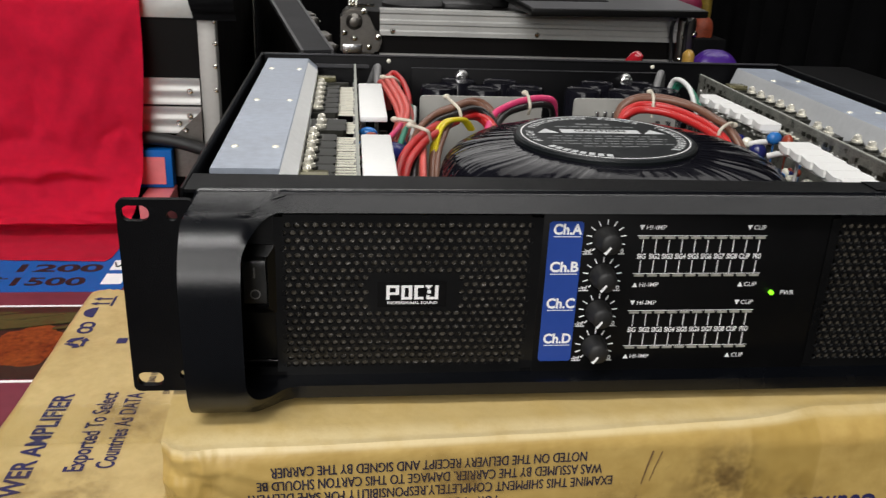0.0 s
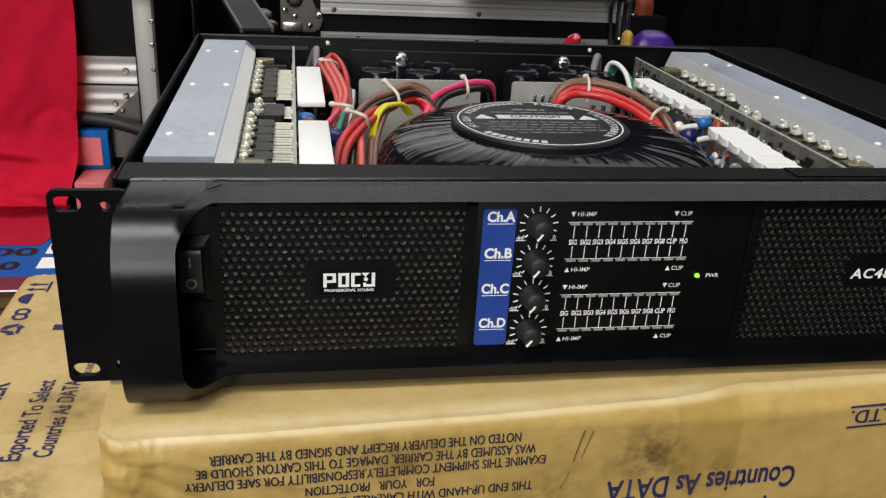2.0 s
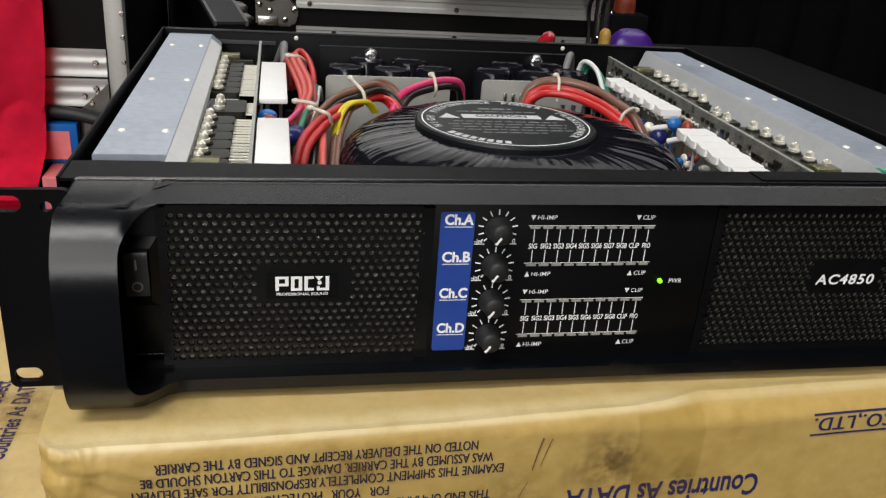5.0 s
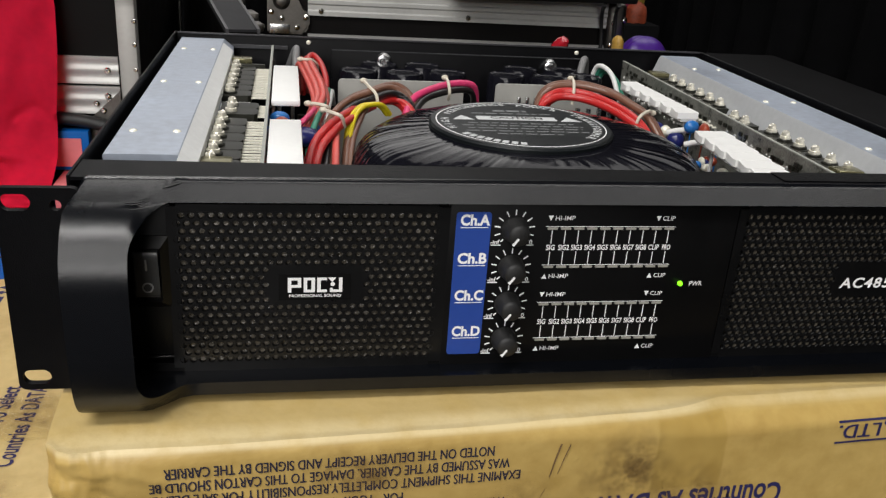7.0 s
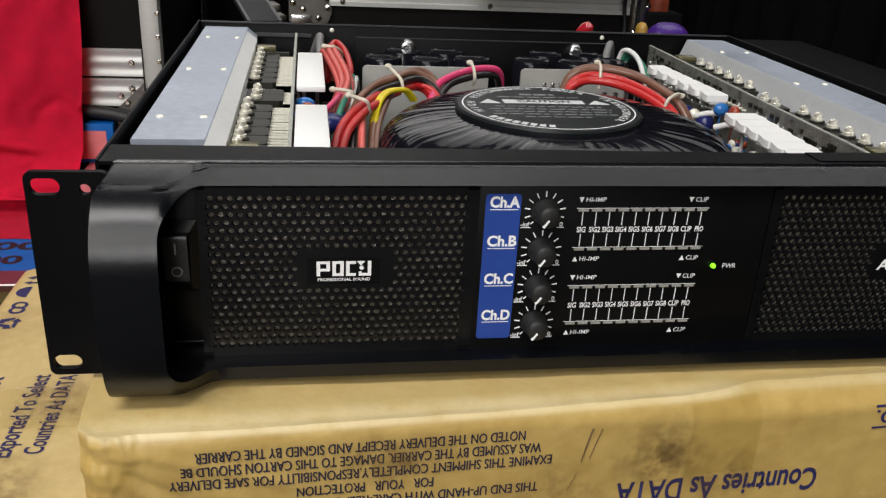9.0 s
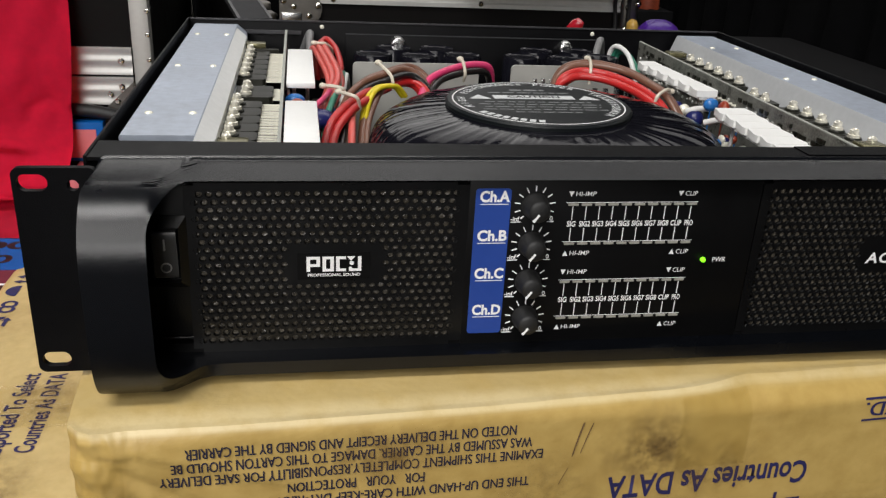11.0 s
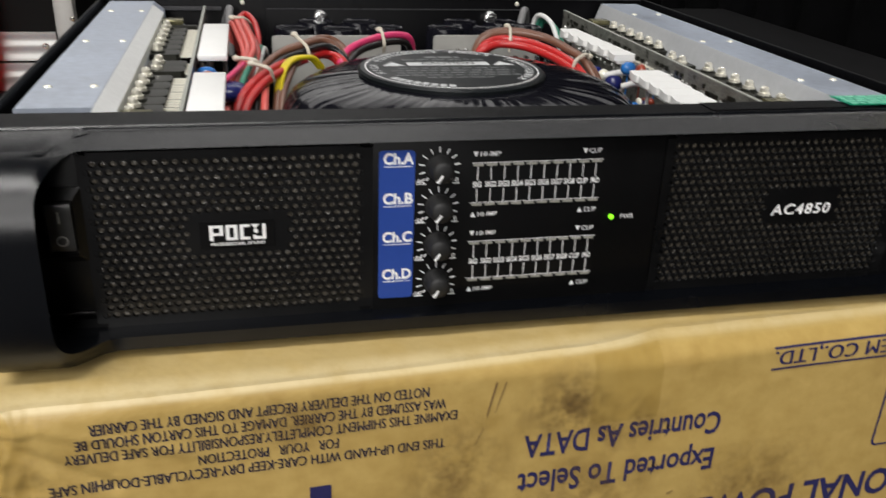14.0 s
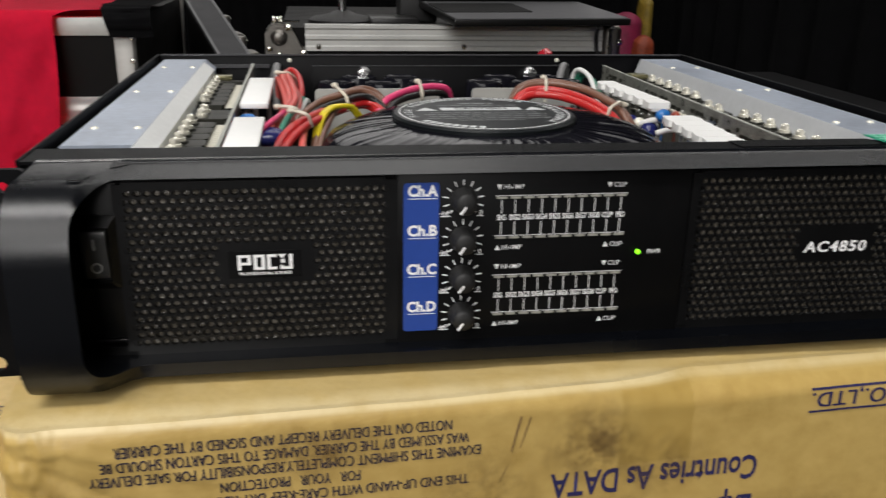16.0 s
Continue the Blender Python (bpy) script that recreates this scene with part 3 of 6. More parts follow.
def casting_y(x, z):
    u = grip_share(x, z)
    bulge = (-0.0305 if x < 0 else -0.0295) * math.sqrt(max(0, 1 - ((0.050 - z) / 0.0535) ** (5 if x < 0 else 30) if z < 0.050 else 1 - max(0, (z - 0.058) / 0.0310) ** 2))
    lip = -0.0035 if z > 0.045 else -0.0095
    return lip * (1 - u) + bulge * u


def casting():
    """The front frame: sloping upper lip, lower lip and two bowed grips in one casting."""
    bm = bmesh.new()
    outer = rounded(-0.2130, 0.2290, 0.0005, 0.0885, 0.003, 26, 90, 64)
    inner = rounded(-0.1895, 0.2050, 0.0080, 0.0848, 0.0130, 26, 90, 64)
    rings = [[(x, 0.0182, z - 0.0010) for x, z in outer], [(x, 0.0178, z) for x, z in outer], [(x, 0.0166, z) for x, z in outer], [(x, 0.0160, z - 0.0007 if z > 0.045 else z) for x, z in outer]]
    for k in range(13):
        u = k / 12
        ring = []
        for (ox, oz), (ix, iz) in zip(outer, inner):
            oz = 0.0022 + (oz - 0.0005) * 0.966
            x, z = ox + (ix - ox) * u, oz + (iz - oz) * u
            y = casting_y(x, z)
            slope = (1 - grip_share(x, z)) * min(1, max(0, (iz - 0.070) / 0.012))
            y += 0.0185 * slope * (1 - u)
            ring.append((x, y, z))
        rings.append(ring)
    rings.append([(x, casting_y(x, z) + 0.0012, z) for x, z in inner])
    rings.append([(x + (-0.0090 if x < -0.15 else 0.0190 if x > 0.185 else 0), 0.0035, z) for x, z in inner])
    rows = [[bm.verts.new(p) for p in ring] for ring in rings]
    n = len(outer)
    for a, b in zip(rows, rows[1:]):
        for i in range(n):
            bm.faces.new((a[i], a[(i + 1) % n], b[(i + 1) % n], b[i]))
    return bm


part("front_frame", casting(), black_cast, amp, "satin black front frame with bowed grips", angle=40)


def flat_with_holes(outline, holes, y0, y1):
    bm = bmesh.new()
    for loop in [outline] + holes:
        vs = [bm.verts.new((x, y0, z)) for x, z in loop]
        for a, b in zip(vs, vs[1:] + vs[:1]):
            bm.edges.new((a, b))
    bmesh.ops.triangle_fill(bm, edges=bm.edges[:], use_beauty=True, use_dissolve=True)
    made = bmesh.ops.extrude_face_region(bm, geom=bm.faces[:])
    bmesh.ops.translate(bm, verts=[g for g in made["geom"] if isinstance(g, bmesh.types.BMVert)], vec=(0, y1 - y0, 0))
    return bm


def oval(cx, cz, rx, rz, n=18):
    out = []
    for k in range(n):
        a = 2 * math.pi * k / n
        out.append((cx + (rx - rz) * (1 if math.cos(a) >= 0 else -1) + rz * math.cos(a), cz + rz * math.sin(a)))
    return out


for s in (-1, 1):
    c = 0.0 if s < 0 else 0.0165
    xs = sorted((s * 0.2413 + c, s * 0.2105 + c))
    outline = rounded(xs[0], xs[1], 0.0005, 0.0885, 0.003, 5, 2, 2)
    holes = [oval(s * 0.2340 + c, z, 0.0056, 0.0034) for z in (0.0064, 0.0826)] + [oval(s * 0.2195 + c, z, 0.0022, 0.0022) for z in (0.0085, 0.0815)]
    part("rack_ear", flat_with_holes(outline, holes, 0.0015, 0.0045), black_paint, amp)

part("front_plate", box(bmesh.new(), -0.2115, 0.2275, 0.0048, 0.0068, 0.002, 0.0846), black_panel, amp)
part("control_panel", box(bmesh.new(), -0.0665, 0.0625, 0.0, 0.0046, 0.0065, 0.0838, 0.0006), black_panel, amp)


def grille(x0, x1, z0, z1, pitch, row, r, blank):
    """A punched sheet: every hole is open, rows staggered; blank: a plain field kept closed."""
    bm = bmesh.new()
    rows = int((z1 - z0) / row)
    cols = int((x1 - x0) / pitch) - 1
    seg = 8
    y, deep = 0.0, 0.0012
    for j in range(rows):
        zc = z0 + (j + 0.5) * row
        off = pitch * (0.5 if j % 2 else 0.0)
        for i in range(cols):
            xc = x0 + off + (i + 0.5) * pitch
            if blank[0] < xc < blank[1] and blank[2] < zc < blank[3]:
                bm.faces.new([bm.verts.new((xc + u * pitch / 2, y, zc + v * row / 2)) for u, v in ((-1, -1), (1, -1), (1, 1), (-1, 1))])
                continue
            hole = [(xc + r * 1.08 * math.cos(2 * math.pi * (k + 0.5) / seg), zc + r * math.sin(2 * math.pi * (k + 0.5) / seg)) for k in range(seg)]
            rim = []
            for k in range(seg):
                a = 2 * math.pi * (k + 0.5) / seg
                c, s = math.cos(a), math.sin(a)
                f = 1 / max(abs(c) / (pitch / 2), abs(s) / (row / 2))
                rim.append((xc + c * f, zc + s * f))
            a = [bm.verts.new((p, y, q)) for p, q in rim]
            b = [bm.verts.new((xc + (p - xc) * 1.30, y, zc + (q - zc) * 1.30)) for p, q in hole]
            d2 = [bm.verts.new((p, y + 0.0006, q)) for p, q in hole]
            c2 = [bm.verts.new((p, y + deep, q)) for p, q in hole]
            corners = {1: (1, 1), 3: (-1, 1), 5: (-1, -1), 7: (1, -1)}
            for k in range(seg):
                k2 = (k + 1) % seg
                if (k in (0, 2, 4, 6)):
                    sx, sz = ((1, 1), (-1, 1), (-1, -1), (1, -1))[k // 2]
                    corner = bm.verts.new((xc + sx * pitch / 2, y, zc + sz * row / 2))
                    bm.faces.new((a[k], corner, a[k2], b[k2], b[k]))
                else:
                    bm.faces.new((a[k], a[k2], b[k2], b[k]))
                bm.faces.new((b[k], b[k2], d2[k2], d2[k]))
                bm.faces.new((d2[k], d2[k2], c2[k2], c2[k]))
    bmesh.ops.remove_doubles(bm, verts=bm.verts[:], dist=1e-5)
    # plain rims of the sheet
    xa, xb, zb = x0 + pitch * 0.5, x0 + cols * pitch, z0 + rows * row
    box(bm, xa - 0.004, xa, y + 0.0002, y + deep, z0 - 0.002, zb + 0.002)
    box(bm, xb, xb + 0.0060, y + 0.0002, y + deep, z0 - 0.002, zb + 0.002)
    box(bm, xa, xb, y + 0.0002, y + deep, z0 - 0.004, z0)
    box(bm, xa, xb, y + 0.0002, y + deep, zb, zb + 0.003)
    return bm


part("grille", grille(-0.1772, -0.0675, 0.0118, 0.0822, 0.00377, 0.00340, 0.00112, (-0.1402, -0.1000, 0.0392, 0.0545)), grille_black, amp, "black punched steel grille")
part("grille", grille(0.0650, 0.1890, 0.0118, 0.0822, 0.00377, 0.00340, 0.00112, (0.1165, 0.1545, 0.0405, 0.0550)), grille_black, amp, "black punched steel grille")
for xa, xb in ((-0.1750, -0.0710), (0.0690, 0.185)):
    part("filter_foam", box(bmesh.new(), xa, xb, 0.0014, 0.0047, 0.0120, 0.0818), foam_dark, amp, "dark dust filter foam behind the grille")

FRONT = pose(0, 0, 0, 90)


def face(x, z, y=-0.0004):
    return Matrix.Translation((x, y, z)) @ FRONT


# switch
bay = part("switch_bay", box(bmesh.new(), -0.1990, -0.1775, 0.0012, 0.0046, 0.0158, 0.0825, 0.0005), black_plastic, amp)
part("lower_plate", box(bmesh.new(), -0.1990, 0.1900, 0.0007, 0.0046, 0.0040, 0.0120), black_panel, amp)
part("bay_lip", box(bmesh.new(), -0.1960, -0.1790, 0.0004, 0.0040, 0.0146, 0.0154, 0.0002, 1), grille_black, amp, smooth=False)
bm = bmesh.new()
rim_out = [(-0.1950, 0.0385), (-0.1795, 0.0385), (-0.1788, 0.0392), (-0.1788, 0.0695), (-0.1950, 0.0695)]
rim_in = [(-0.1925, 0.0420), (-0.1822, 0.0420), (-0.1818, 0.0424), (-0.1818, 0.0652), (-0.1925, 0.0652)]
rings = [[bm.verts.new((x, y, z)) for x, z in loop] for loop, y in ((rim_out, 0.0012), (rim_out, 0.0002), (rim_in, -0.0026), (rim_in, 0.0008))]
for p, q in zip(rings, rings[1:]):
    for i in range(5):
        bm.faces.new((p[i], p[(i + 1) % 5], q[(i + 1) % 5], q[i]))
bm.faces.new(rings[-1])
bezel = part("switch_bezel", bm, black_plastic, amp, "black bevelled switch surround", smooth=False)
bm = bmesh.new()
prism(bm, [(-0.0026, 0.0446), (-0.0018, 0.0438), (0.0008, 0.0438), (0.0008, 0.0642), (-0.0040, 0.0642), (-0.0046, 0.0632), (-0.0040, 0.0600), (-0.0030, 0.0540), (-0.0026, 0.0490)], -0.1918, -0.1826, "x")
rocker = part("rocker", bm, material("grey_black_rocker", (0.062, 0.062, 0.062), 0.34), bezel, angle=50)
part("on_mark", box(bmesh.new(), -0.18750, -0.18690, -0.0047, -0.0034, 0.0566, 0.0612), switch_grey, rocker)
part("off_mark", lathe(bmesh.new(), [(0.0016, 0), (0.0022, 0), (0.0022, 0.001), (0.0016, 0.001)], 24, (-0.1872, -0.0020, 0.0485), FRONT), switch_grey, rocker)

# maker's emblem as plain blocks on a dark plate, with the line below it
EX, EZ = -0.1325, 0.0446
plate = part("emblem_plate", box(bmesh.new(), -0.1362, -0.1066, -0.0004, 0.0001, 0.0410, 0.0528), black_panel, amp, "small black plate with a white block emblem")
for x0, x1, z0, z1 in ((0, .0016, 0, .0072), (.0016, .0060, .0060, .0072), (.0044, .0060, .0036, .0060), (.0016, .0060, .0024, .0036), (.0071, .0087, 0, .0072), (.0106, .0122, 0, .0072), (.0087, .0106, .0060, .0072), (.0087, .0106, 0, .0012), (.0132, .0148, 0, .0072), (.0148, .0176, .0060, .0072), (.0148, .0176, 0, .0012), (.0230, .0246, .0012, .0072), (.0190, .0246, 0, .0012), (.0190, .0203, .0012, .0020)):
    part("emblem_block", box(bmesh.new(), EX + x0 * 0.91, EX + x1 * 0.91, -0.0007, -0.0004, EZ + z0 * 0.91, EZ + z1 * 0.91), white_print, plate, smooth=False)
part("emblem_block", prism(bmesh.new(), [(EX + 0.0165, EZ + 0.00655), (EX + 0.0198, EZ + 0.00655), (EX + 0.0181, EZ + 0.0046)], -0.0007, -0.0004, "y"), white_print, plate, smooth=False)
part("emblem_block", lathe(bmesh.new(), [(0, 0.0003), (0.0009, 0.0003), (0.0009, 0)], 16, (EX + 0.0184, -0.0004, EZ + 0.0036), FRONT), white_print, plate, smooth=False)
writing("PROFESSIONAL SOUND", 0.0018, face(-0.1213, 0.0430, -0.0007), white_print, amp, fit=0.0215, bold=0.02, align="CENTER")
writing("AC4850", 0.0072, face(0.1200, 0.0458, -0.0007), white_print, amp, fit=0.0310, bold=0.024, shear=0.09, gap=1.14)

# channel strip
bm = bmesh.new()
prism(bm, [(p, q) for p, q in rounded(-0.0638, -0.0489, 0.0133, 0.0802, 0.0014, 5, 2, 2)], -0.0003, 0.0, "y")
part("channel_strip", bm, blue_foil, amp, "blue channel strip")
STEP = 0.01735
for k, c in enumerate("ABCD"):
    zc = 0.0765 - k * STEP
    writing("Ch." + c, 0.0066, face(-0.0559, zc), white_print, amp, fit=0.0126, bold=0.036, align="CENTER")
    part("rule", box(bmesh.new(), -0.0618, -0.0500, -0.0005, -0.0003, zc - 0.00325, zc - 0.00300), white_print, amp)
    # volume knob with its scale
    kx, kz = -0.0385, 0.0725 - k * STEP
    for i in range(11):
        a = radians(225 - 27 * i)
        ca, sa = math.cos(a), math.sin(a)
        r0, r1, t = 0.0064, 0.0088 if i not in (0, 10) else 0.0080, 0.00022
        pts = [(kx + ca * r0 - sa * t, kz + sa * r0 + ca * t), (kx + ca * r1 - sa * t, kz + sa * r1 + ca * t), (kx + ca * r1 + sa * t, kz + sa * r1 - ca * t), (kx + ca * r0 + sa * t, kz + sa * r0 - ca * t)]
        part("scale_mark", prism(bmesh.new(), pts, -0.0003, 0.0, "y"), white_print, amp, smooth=False)
    part("rule", box(bmesh.new(), kx - 0.0098, kx - 0.0055, -0.0003, 0, kz - 0.0073, kz - 0.0070), white_print, amp)
    part("rule", box(bmesh.new(), kx + 0.0058, kx + 0.0088, -0.0003, 0, kz - 0.0073, kz - 0.0070), white_print, amp)
    writing("-inf", 0.0029, face(kx - 0.0082, kz - 0.0058, -0.0003), white_print, amp, bold=0.015, align="CENTER")
    writing("0", 0.0029, face(kx + 0.0075, kz - 0.0058, -0.0003), white_print, amp, bold=0.015, align="CENTER")
    knob = part("knob", lathe(bmesh.new(), [(0.0, 0.0093), (0.0034, 0.0092), (0.0042, 0.0087), (0.0047, 0.0076), (0.0049, 0.0030), (0.0056, 0.0020), (0.0057, 0)], 32, (kx, 0, kz), FRONT), black_rubber, amp, "black rubber volume knob")
    a = radians(235)
    bm = bmesh.new()
    box(bm, -0.00045, 0.00045, 0.0008, 0.0046, 0.0086, 0.0095)
    bm.transform(Matrix.Translation((kx, 0, kz)) @ FRONT @ pose(0, 0, 0, 0, 0, 145))
    part("pointer", bm, white_print, knob)

# level lamps and their names
LX = [-0.0220 + 0.00585 * i for i in range(10)]
led_dim = material("clear_level_lamp", (0.30, 0.295, 0.26), 0.25, vary=0.2)
lamp_data = bpy.data.meshes.new("level_lamp")
bm = box(bmesh.new(), -0.0022, 0.0022, -0.0008, 0.0, -0.00048, 0.00048, 0.0001, 1)
bm.to_mesh(lamp_data)
bm.free()
lamp_data.materials.append(led_dim)
for top, low in ((0.0730, 0.0553), (0.0373, 0.0197)):
    for z in (top, low):
        for x in LX:
            ob = new("level_lamp", lamp_data)
            ob.parent = amp
            ob.location = (x, 0, z)
        part("rule", box(bmesh.new(), LX[0] - 0.0030, LX[-1] + 0.0030, -0.0003, 0, z + 0.00075, z + 0.00086), white_print, amp)
    mid = (top + low) / 2
    for x in LX:
        part("scale_line", box(bmesh.new(), x - 0.00015, x + 0.00015, -0.0003, 0, mid + 0.0019, top - 0.0010), white_print, amp, smooth=False)
        part("scale_line", box(bmesh.new(), x - 0.00015, x + 0.00015, -0.0003, 0, low + 0.0012, mid - 0.0019), white_print, amp, smooth=False)
    for k, x in enumerate(LX):
        word = ("SIG", "SIG2", "SIG3", "SIG4", "SIG5", "SIG6", "SIG7", "SIG8", "CLIP", "PRO")[k]
        writing(word, 0.0034, face(x, mid, -0.0003), white_print, amp, fit=0.0049 if len(word) == 4 else 0.0038, bold=0.026, align="CENTER")
    for z, up in ((top + 0.0046, False), (low - 0.0046, True)):
        for x, word, wide in ((LX[0] - 0.0012, "HI-IMP", 0.0088), (LX[-1] - 0.0055, "CLIP", 0.0056)):
            bm = bmesh.new()
            d = 0.0011 if up else -0.0011
            prism(bm, [(x - 0.0011, z - d), (x + 0.0011, z - d), (x, z + d)], -0.0003, 0, "y")
            part("arrow", bm, white_print, amp)
            writing(word, 0.0029, face(x + 0.0017, z, -0.0003), white_print, amp, fit=wide, bold=0.004, shear=0.06)
part("power_lamp", lathe(bmesh.new(), [(0, 0.0020), (0.0007, 0.0017), (0.0011, 0.0010), (0.0011, 0)], 20, (0.0403, 0, 0.0467), FRONT), green_led, amp, "lit green power lamp")
writing("PWR", 0.0031, face(0.0446, 0.0465, -0.0003), white_print, amp, fit=0.0062, bold=0.008, shear=0.06)
bm = bmesh.new()
cross = []
for k in range(48):
    a = 2 * math.pi * k / 48
    r = 0.0033 + 0.0004 * (1 if k % 4 < 2 else -1)
    cross.append((0.2105 + r * math.cos(a), 0.0448 + r * math.sin(a)))
prism(bm, cross, -0.0055, 0.0015, "y")
screw_head = part("thumb_screw", bm, dull_steel, amp, "knurled steel filter thumb screw", smooth=False)
for sx, sz in ((0.0021, 0.0004), (0.0004, 0.0021)):
    part("screw_slot", box(bmesh.new(), 0.2105 - sx, 0.2105 + sx, -0.0058, -0.0054, 0.0448 - sz, 0.0448 + sz), black_plastic, screw_head, smooth=False)

# ---- amplifier: chassis ----
rim_grey = material("rubbed_black_edge", (0.035, 0.035, 0.038), 0.35, vary=0.4, scale=60)
part("side_wall", box(bmesh.new(), -0.2190, -0.2175, 0.0185, 0.3800, 0.001, 0.0882, 0.0003, 1), black_paint, amp, smooth=False)
part("side_wall", box(bmesh.new(), 0.2195, 0.2210, 0.0185, 0.3800, 0.001, 0.0882, 0.0003, 1), black_paint, amp, smooth=False)
part("back_wall", box(bmesh.new(), -0.2175, 0.2195, 0.3780, 0.3800, 0.001, 0.0882, 0.0007), black_paint, amp)
part("rear_rim", box(bmesh.new(), -0.2165, 0.2185, 0.3768, 0.3779, 0.0870, 0.0885, 0.0003, 1), rim_grey, amp, smooth=False)
part("bottom_plate", box(bmesh.new(), -0.2175, 0.2195, 0.0185, 0.3785, 0.0, 0.0015), black_paint, amp)
part("front_flange", prism(bmesh.new(), [(-0.2175, 0.0182), (0.2195, 0.0182), (0.2195, 0.0330), (-0.2175, 0.0415)], 0.0862, 0.0876, "z"), black_paint, amp)
for s in (-1, 1):
    bm = bmesh.new()
    prism(bm, [(s * u, v) for u, v in ((0.2130, 0.0845), (0.2125, 0.0850), (0.1810, 0.0850), (0.1805, 0.0845), (0.1738, 0.0790) if s < 0 else (0.1795, 0.0825), (0.1738, 0.0680) if s < 0 else (0.1745, 0.0680), (0.1600, 0.0680), (0.1600, 0.0640), (0.1835, 0.0640), (0.1835, 0.0820), (0.2130, 0.0820))], 0.0590 if s < 0 else 0.0495, 0.3720, "y")
    part("heat_sink", bm, alu_sink, amp, "bare aluminium heat sink")
# ---- background cases ----


def flight_case(x0, x1, y0, y1, z0, z1, joint, label):
    """A black laminate case with aluminium edge profiles and a joint band."""
    case = thing("flight_case", label, "flight case", group="flight cases behind")
    part("body", box(bmesh.new(), x0 + 0.003, x1 - 0.003, y0 + 0.003, y1 - 0.003, z0, z1 - 0.003), case_black, case)
    w, t = 0.022, 0.0025
    for xa, xb in ((x0, x0 + w), (x1 - w, x1)):
        bm = box(bmesh.new(), xa, xb, y0, y0 + t, z0, z1, 0.0008)
        part("edge_profile", bm, alu_z, case)
    for ya, yb in ((y0 + t, y0 + w), (y1 - w, y1)):
        for xa, xb in ((x0, x0 + t), (x1 - t, x1)):
            part("edge_profile", box(bmesh.new(), xa, xb, ya, yb, z0, z1, 0.0008), alu_z, case)
    part("edge_profile", box(bmesh.new(), x0 + w, x1 - w, y0, y0 + t, z1 - w, z1, 0.0008), alu_x, case)
    part("edge_profile", box(bmesh.new(), x0 + w, x1 - w, y0 + t, y0 + w, z1 - t, z1, 0.0008), alu_x, case)
    if joint is not None:
        for k, (za, zb) in enumerate(((joint + 0.002, joint + 0.036), (joint - 0.036, joint - 0.001))):
            h = zb - za
            bm = bmesh.new()
            out = [(y0 + 0.001, za), (y0 - 0.004, za), (y0 - 0.004, za + h * .12), (y0 - 0.0025, za + h * .2), (y0 - 0.0025, za + h * .38), (y0 - 0.004, za + h * .46), (y0 - 0.004, za + h * .58), (y0 - 0.0025, za + h * .66), (y0 - 0.0025, za + h * .82), (y0 - 0.004, za + h * .9), (y0 - 0.004, zb), (y0 + 0.001, zb)]
            prism(bm, out, x0 + 0.002, x1 - w - 0.001, "x")
            band = part("joint_band", bm, alu_x, case, "ribbed aluminium joint band")
            for x in (x1 - w - 0.014, x0 + 0.06):
                part("rivet", lathe(bmesh.new(), [(0, 0.0022), (0.0028, 0.0018), (0.0042, 0.0004), (0.0044, 0)], 16, (x, y0 - 0.004, (za + zb) / 2), FRONT), chrome, band)
    return case



# ---- amplifier: inside ----
film = material("black_shrink_film", (0.006, 0.006, 0.009), 0.12, vary=0.3, spec=0.22, bump=0.16, bump_scale=130, rough_vary=0.05)
board_green = material("grey_green_circuit_board", (0.030, 0.031, 0.025), 0.30, vary=0.6, scale=110, bump=0.2, bump_scale=900, second=(0.17, 0.17, 0.15))
board_dark = material("dark_circuit_board", (0.02, 0.035, 0.03), 0.45, vary=0.4, scale=60)
chip_black = material("black_chip_epoxy", (0.015, 0.015, 0.011), 0.40, vary=0.2, spec=0.25)
ceramic_white = material("white_ceramic", (0.82, 0.82, 0.80), 0.5, vary=0.03, bump=0.15, bump_scale=600)
grey_sheet = material("light_grey_silicone_sheet", (0.40, 0.41, 0.42), 0.45, vary=0.08, scale=30)
white_sheet = material("pale_silicone_sheet", (0.86, 0.87, 0.86), 0.45, vary=0.06, scale=30)
tinned = material("tinned_wire", (0.90, 0.87, 0.74), 0.26, metal=0.15)
olive_clip = material("olive_passivated_clip", (0.20, 0.185, 0.10), 0.28, metal=0.7, vary=0.3)
brass_nickel = material("warm_nickel", (0.95, 0.92, 0.80), 0.20, metal=0.65, vary=0.05)
pale_edge = material("pale_glass_fibre_edge", (0.34, 0.35, 0.31), 0.5, vary=0.3, scale=60)
solder = material("solder", (0.72, 0.72, 0.68), 0.22, vary=0.3, metal=0.6)
wire_red = material("red_wire_sheath", (0.46, 0.020, 0.020), 0.35, vary=0.08)
wire_coral = material("coral_wire_sheath", (0.60, 0.100, 0.085), 0.38, vary=0.08)
wire_brown = material("brown_wire_sheath", (0.16, 0.075, 0.048), 0.35, vary=0.12)
wire_black = material("black_wire_sheath", (0.014, 0.013, 0.013), 0.3)
wire_yellow = material("yellow_wire_sheath", (0.62, 0.50, 0.015), 0.35)
wire_pink = material("pink_wire_sheath", (0.62, 0.045, 0.15), 0.35)
wire_green = material("green_wire_sheath", (0.03, 0.20, 0.13), 0.38)
wire_white = material("white_wire_sheath", (0.70, 0.70, 0.68), 0.4)
wire_grey = material("grey_cable_sheath", (0.17, 0.17, 0.17), 0.45)
tie_white = material("white_nylon", (0.60, 0.55, 0.45), 0.4)
cap_blue = material("blue_capacitor", (0.02, 0.14, 0.42), 0.25)
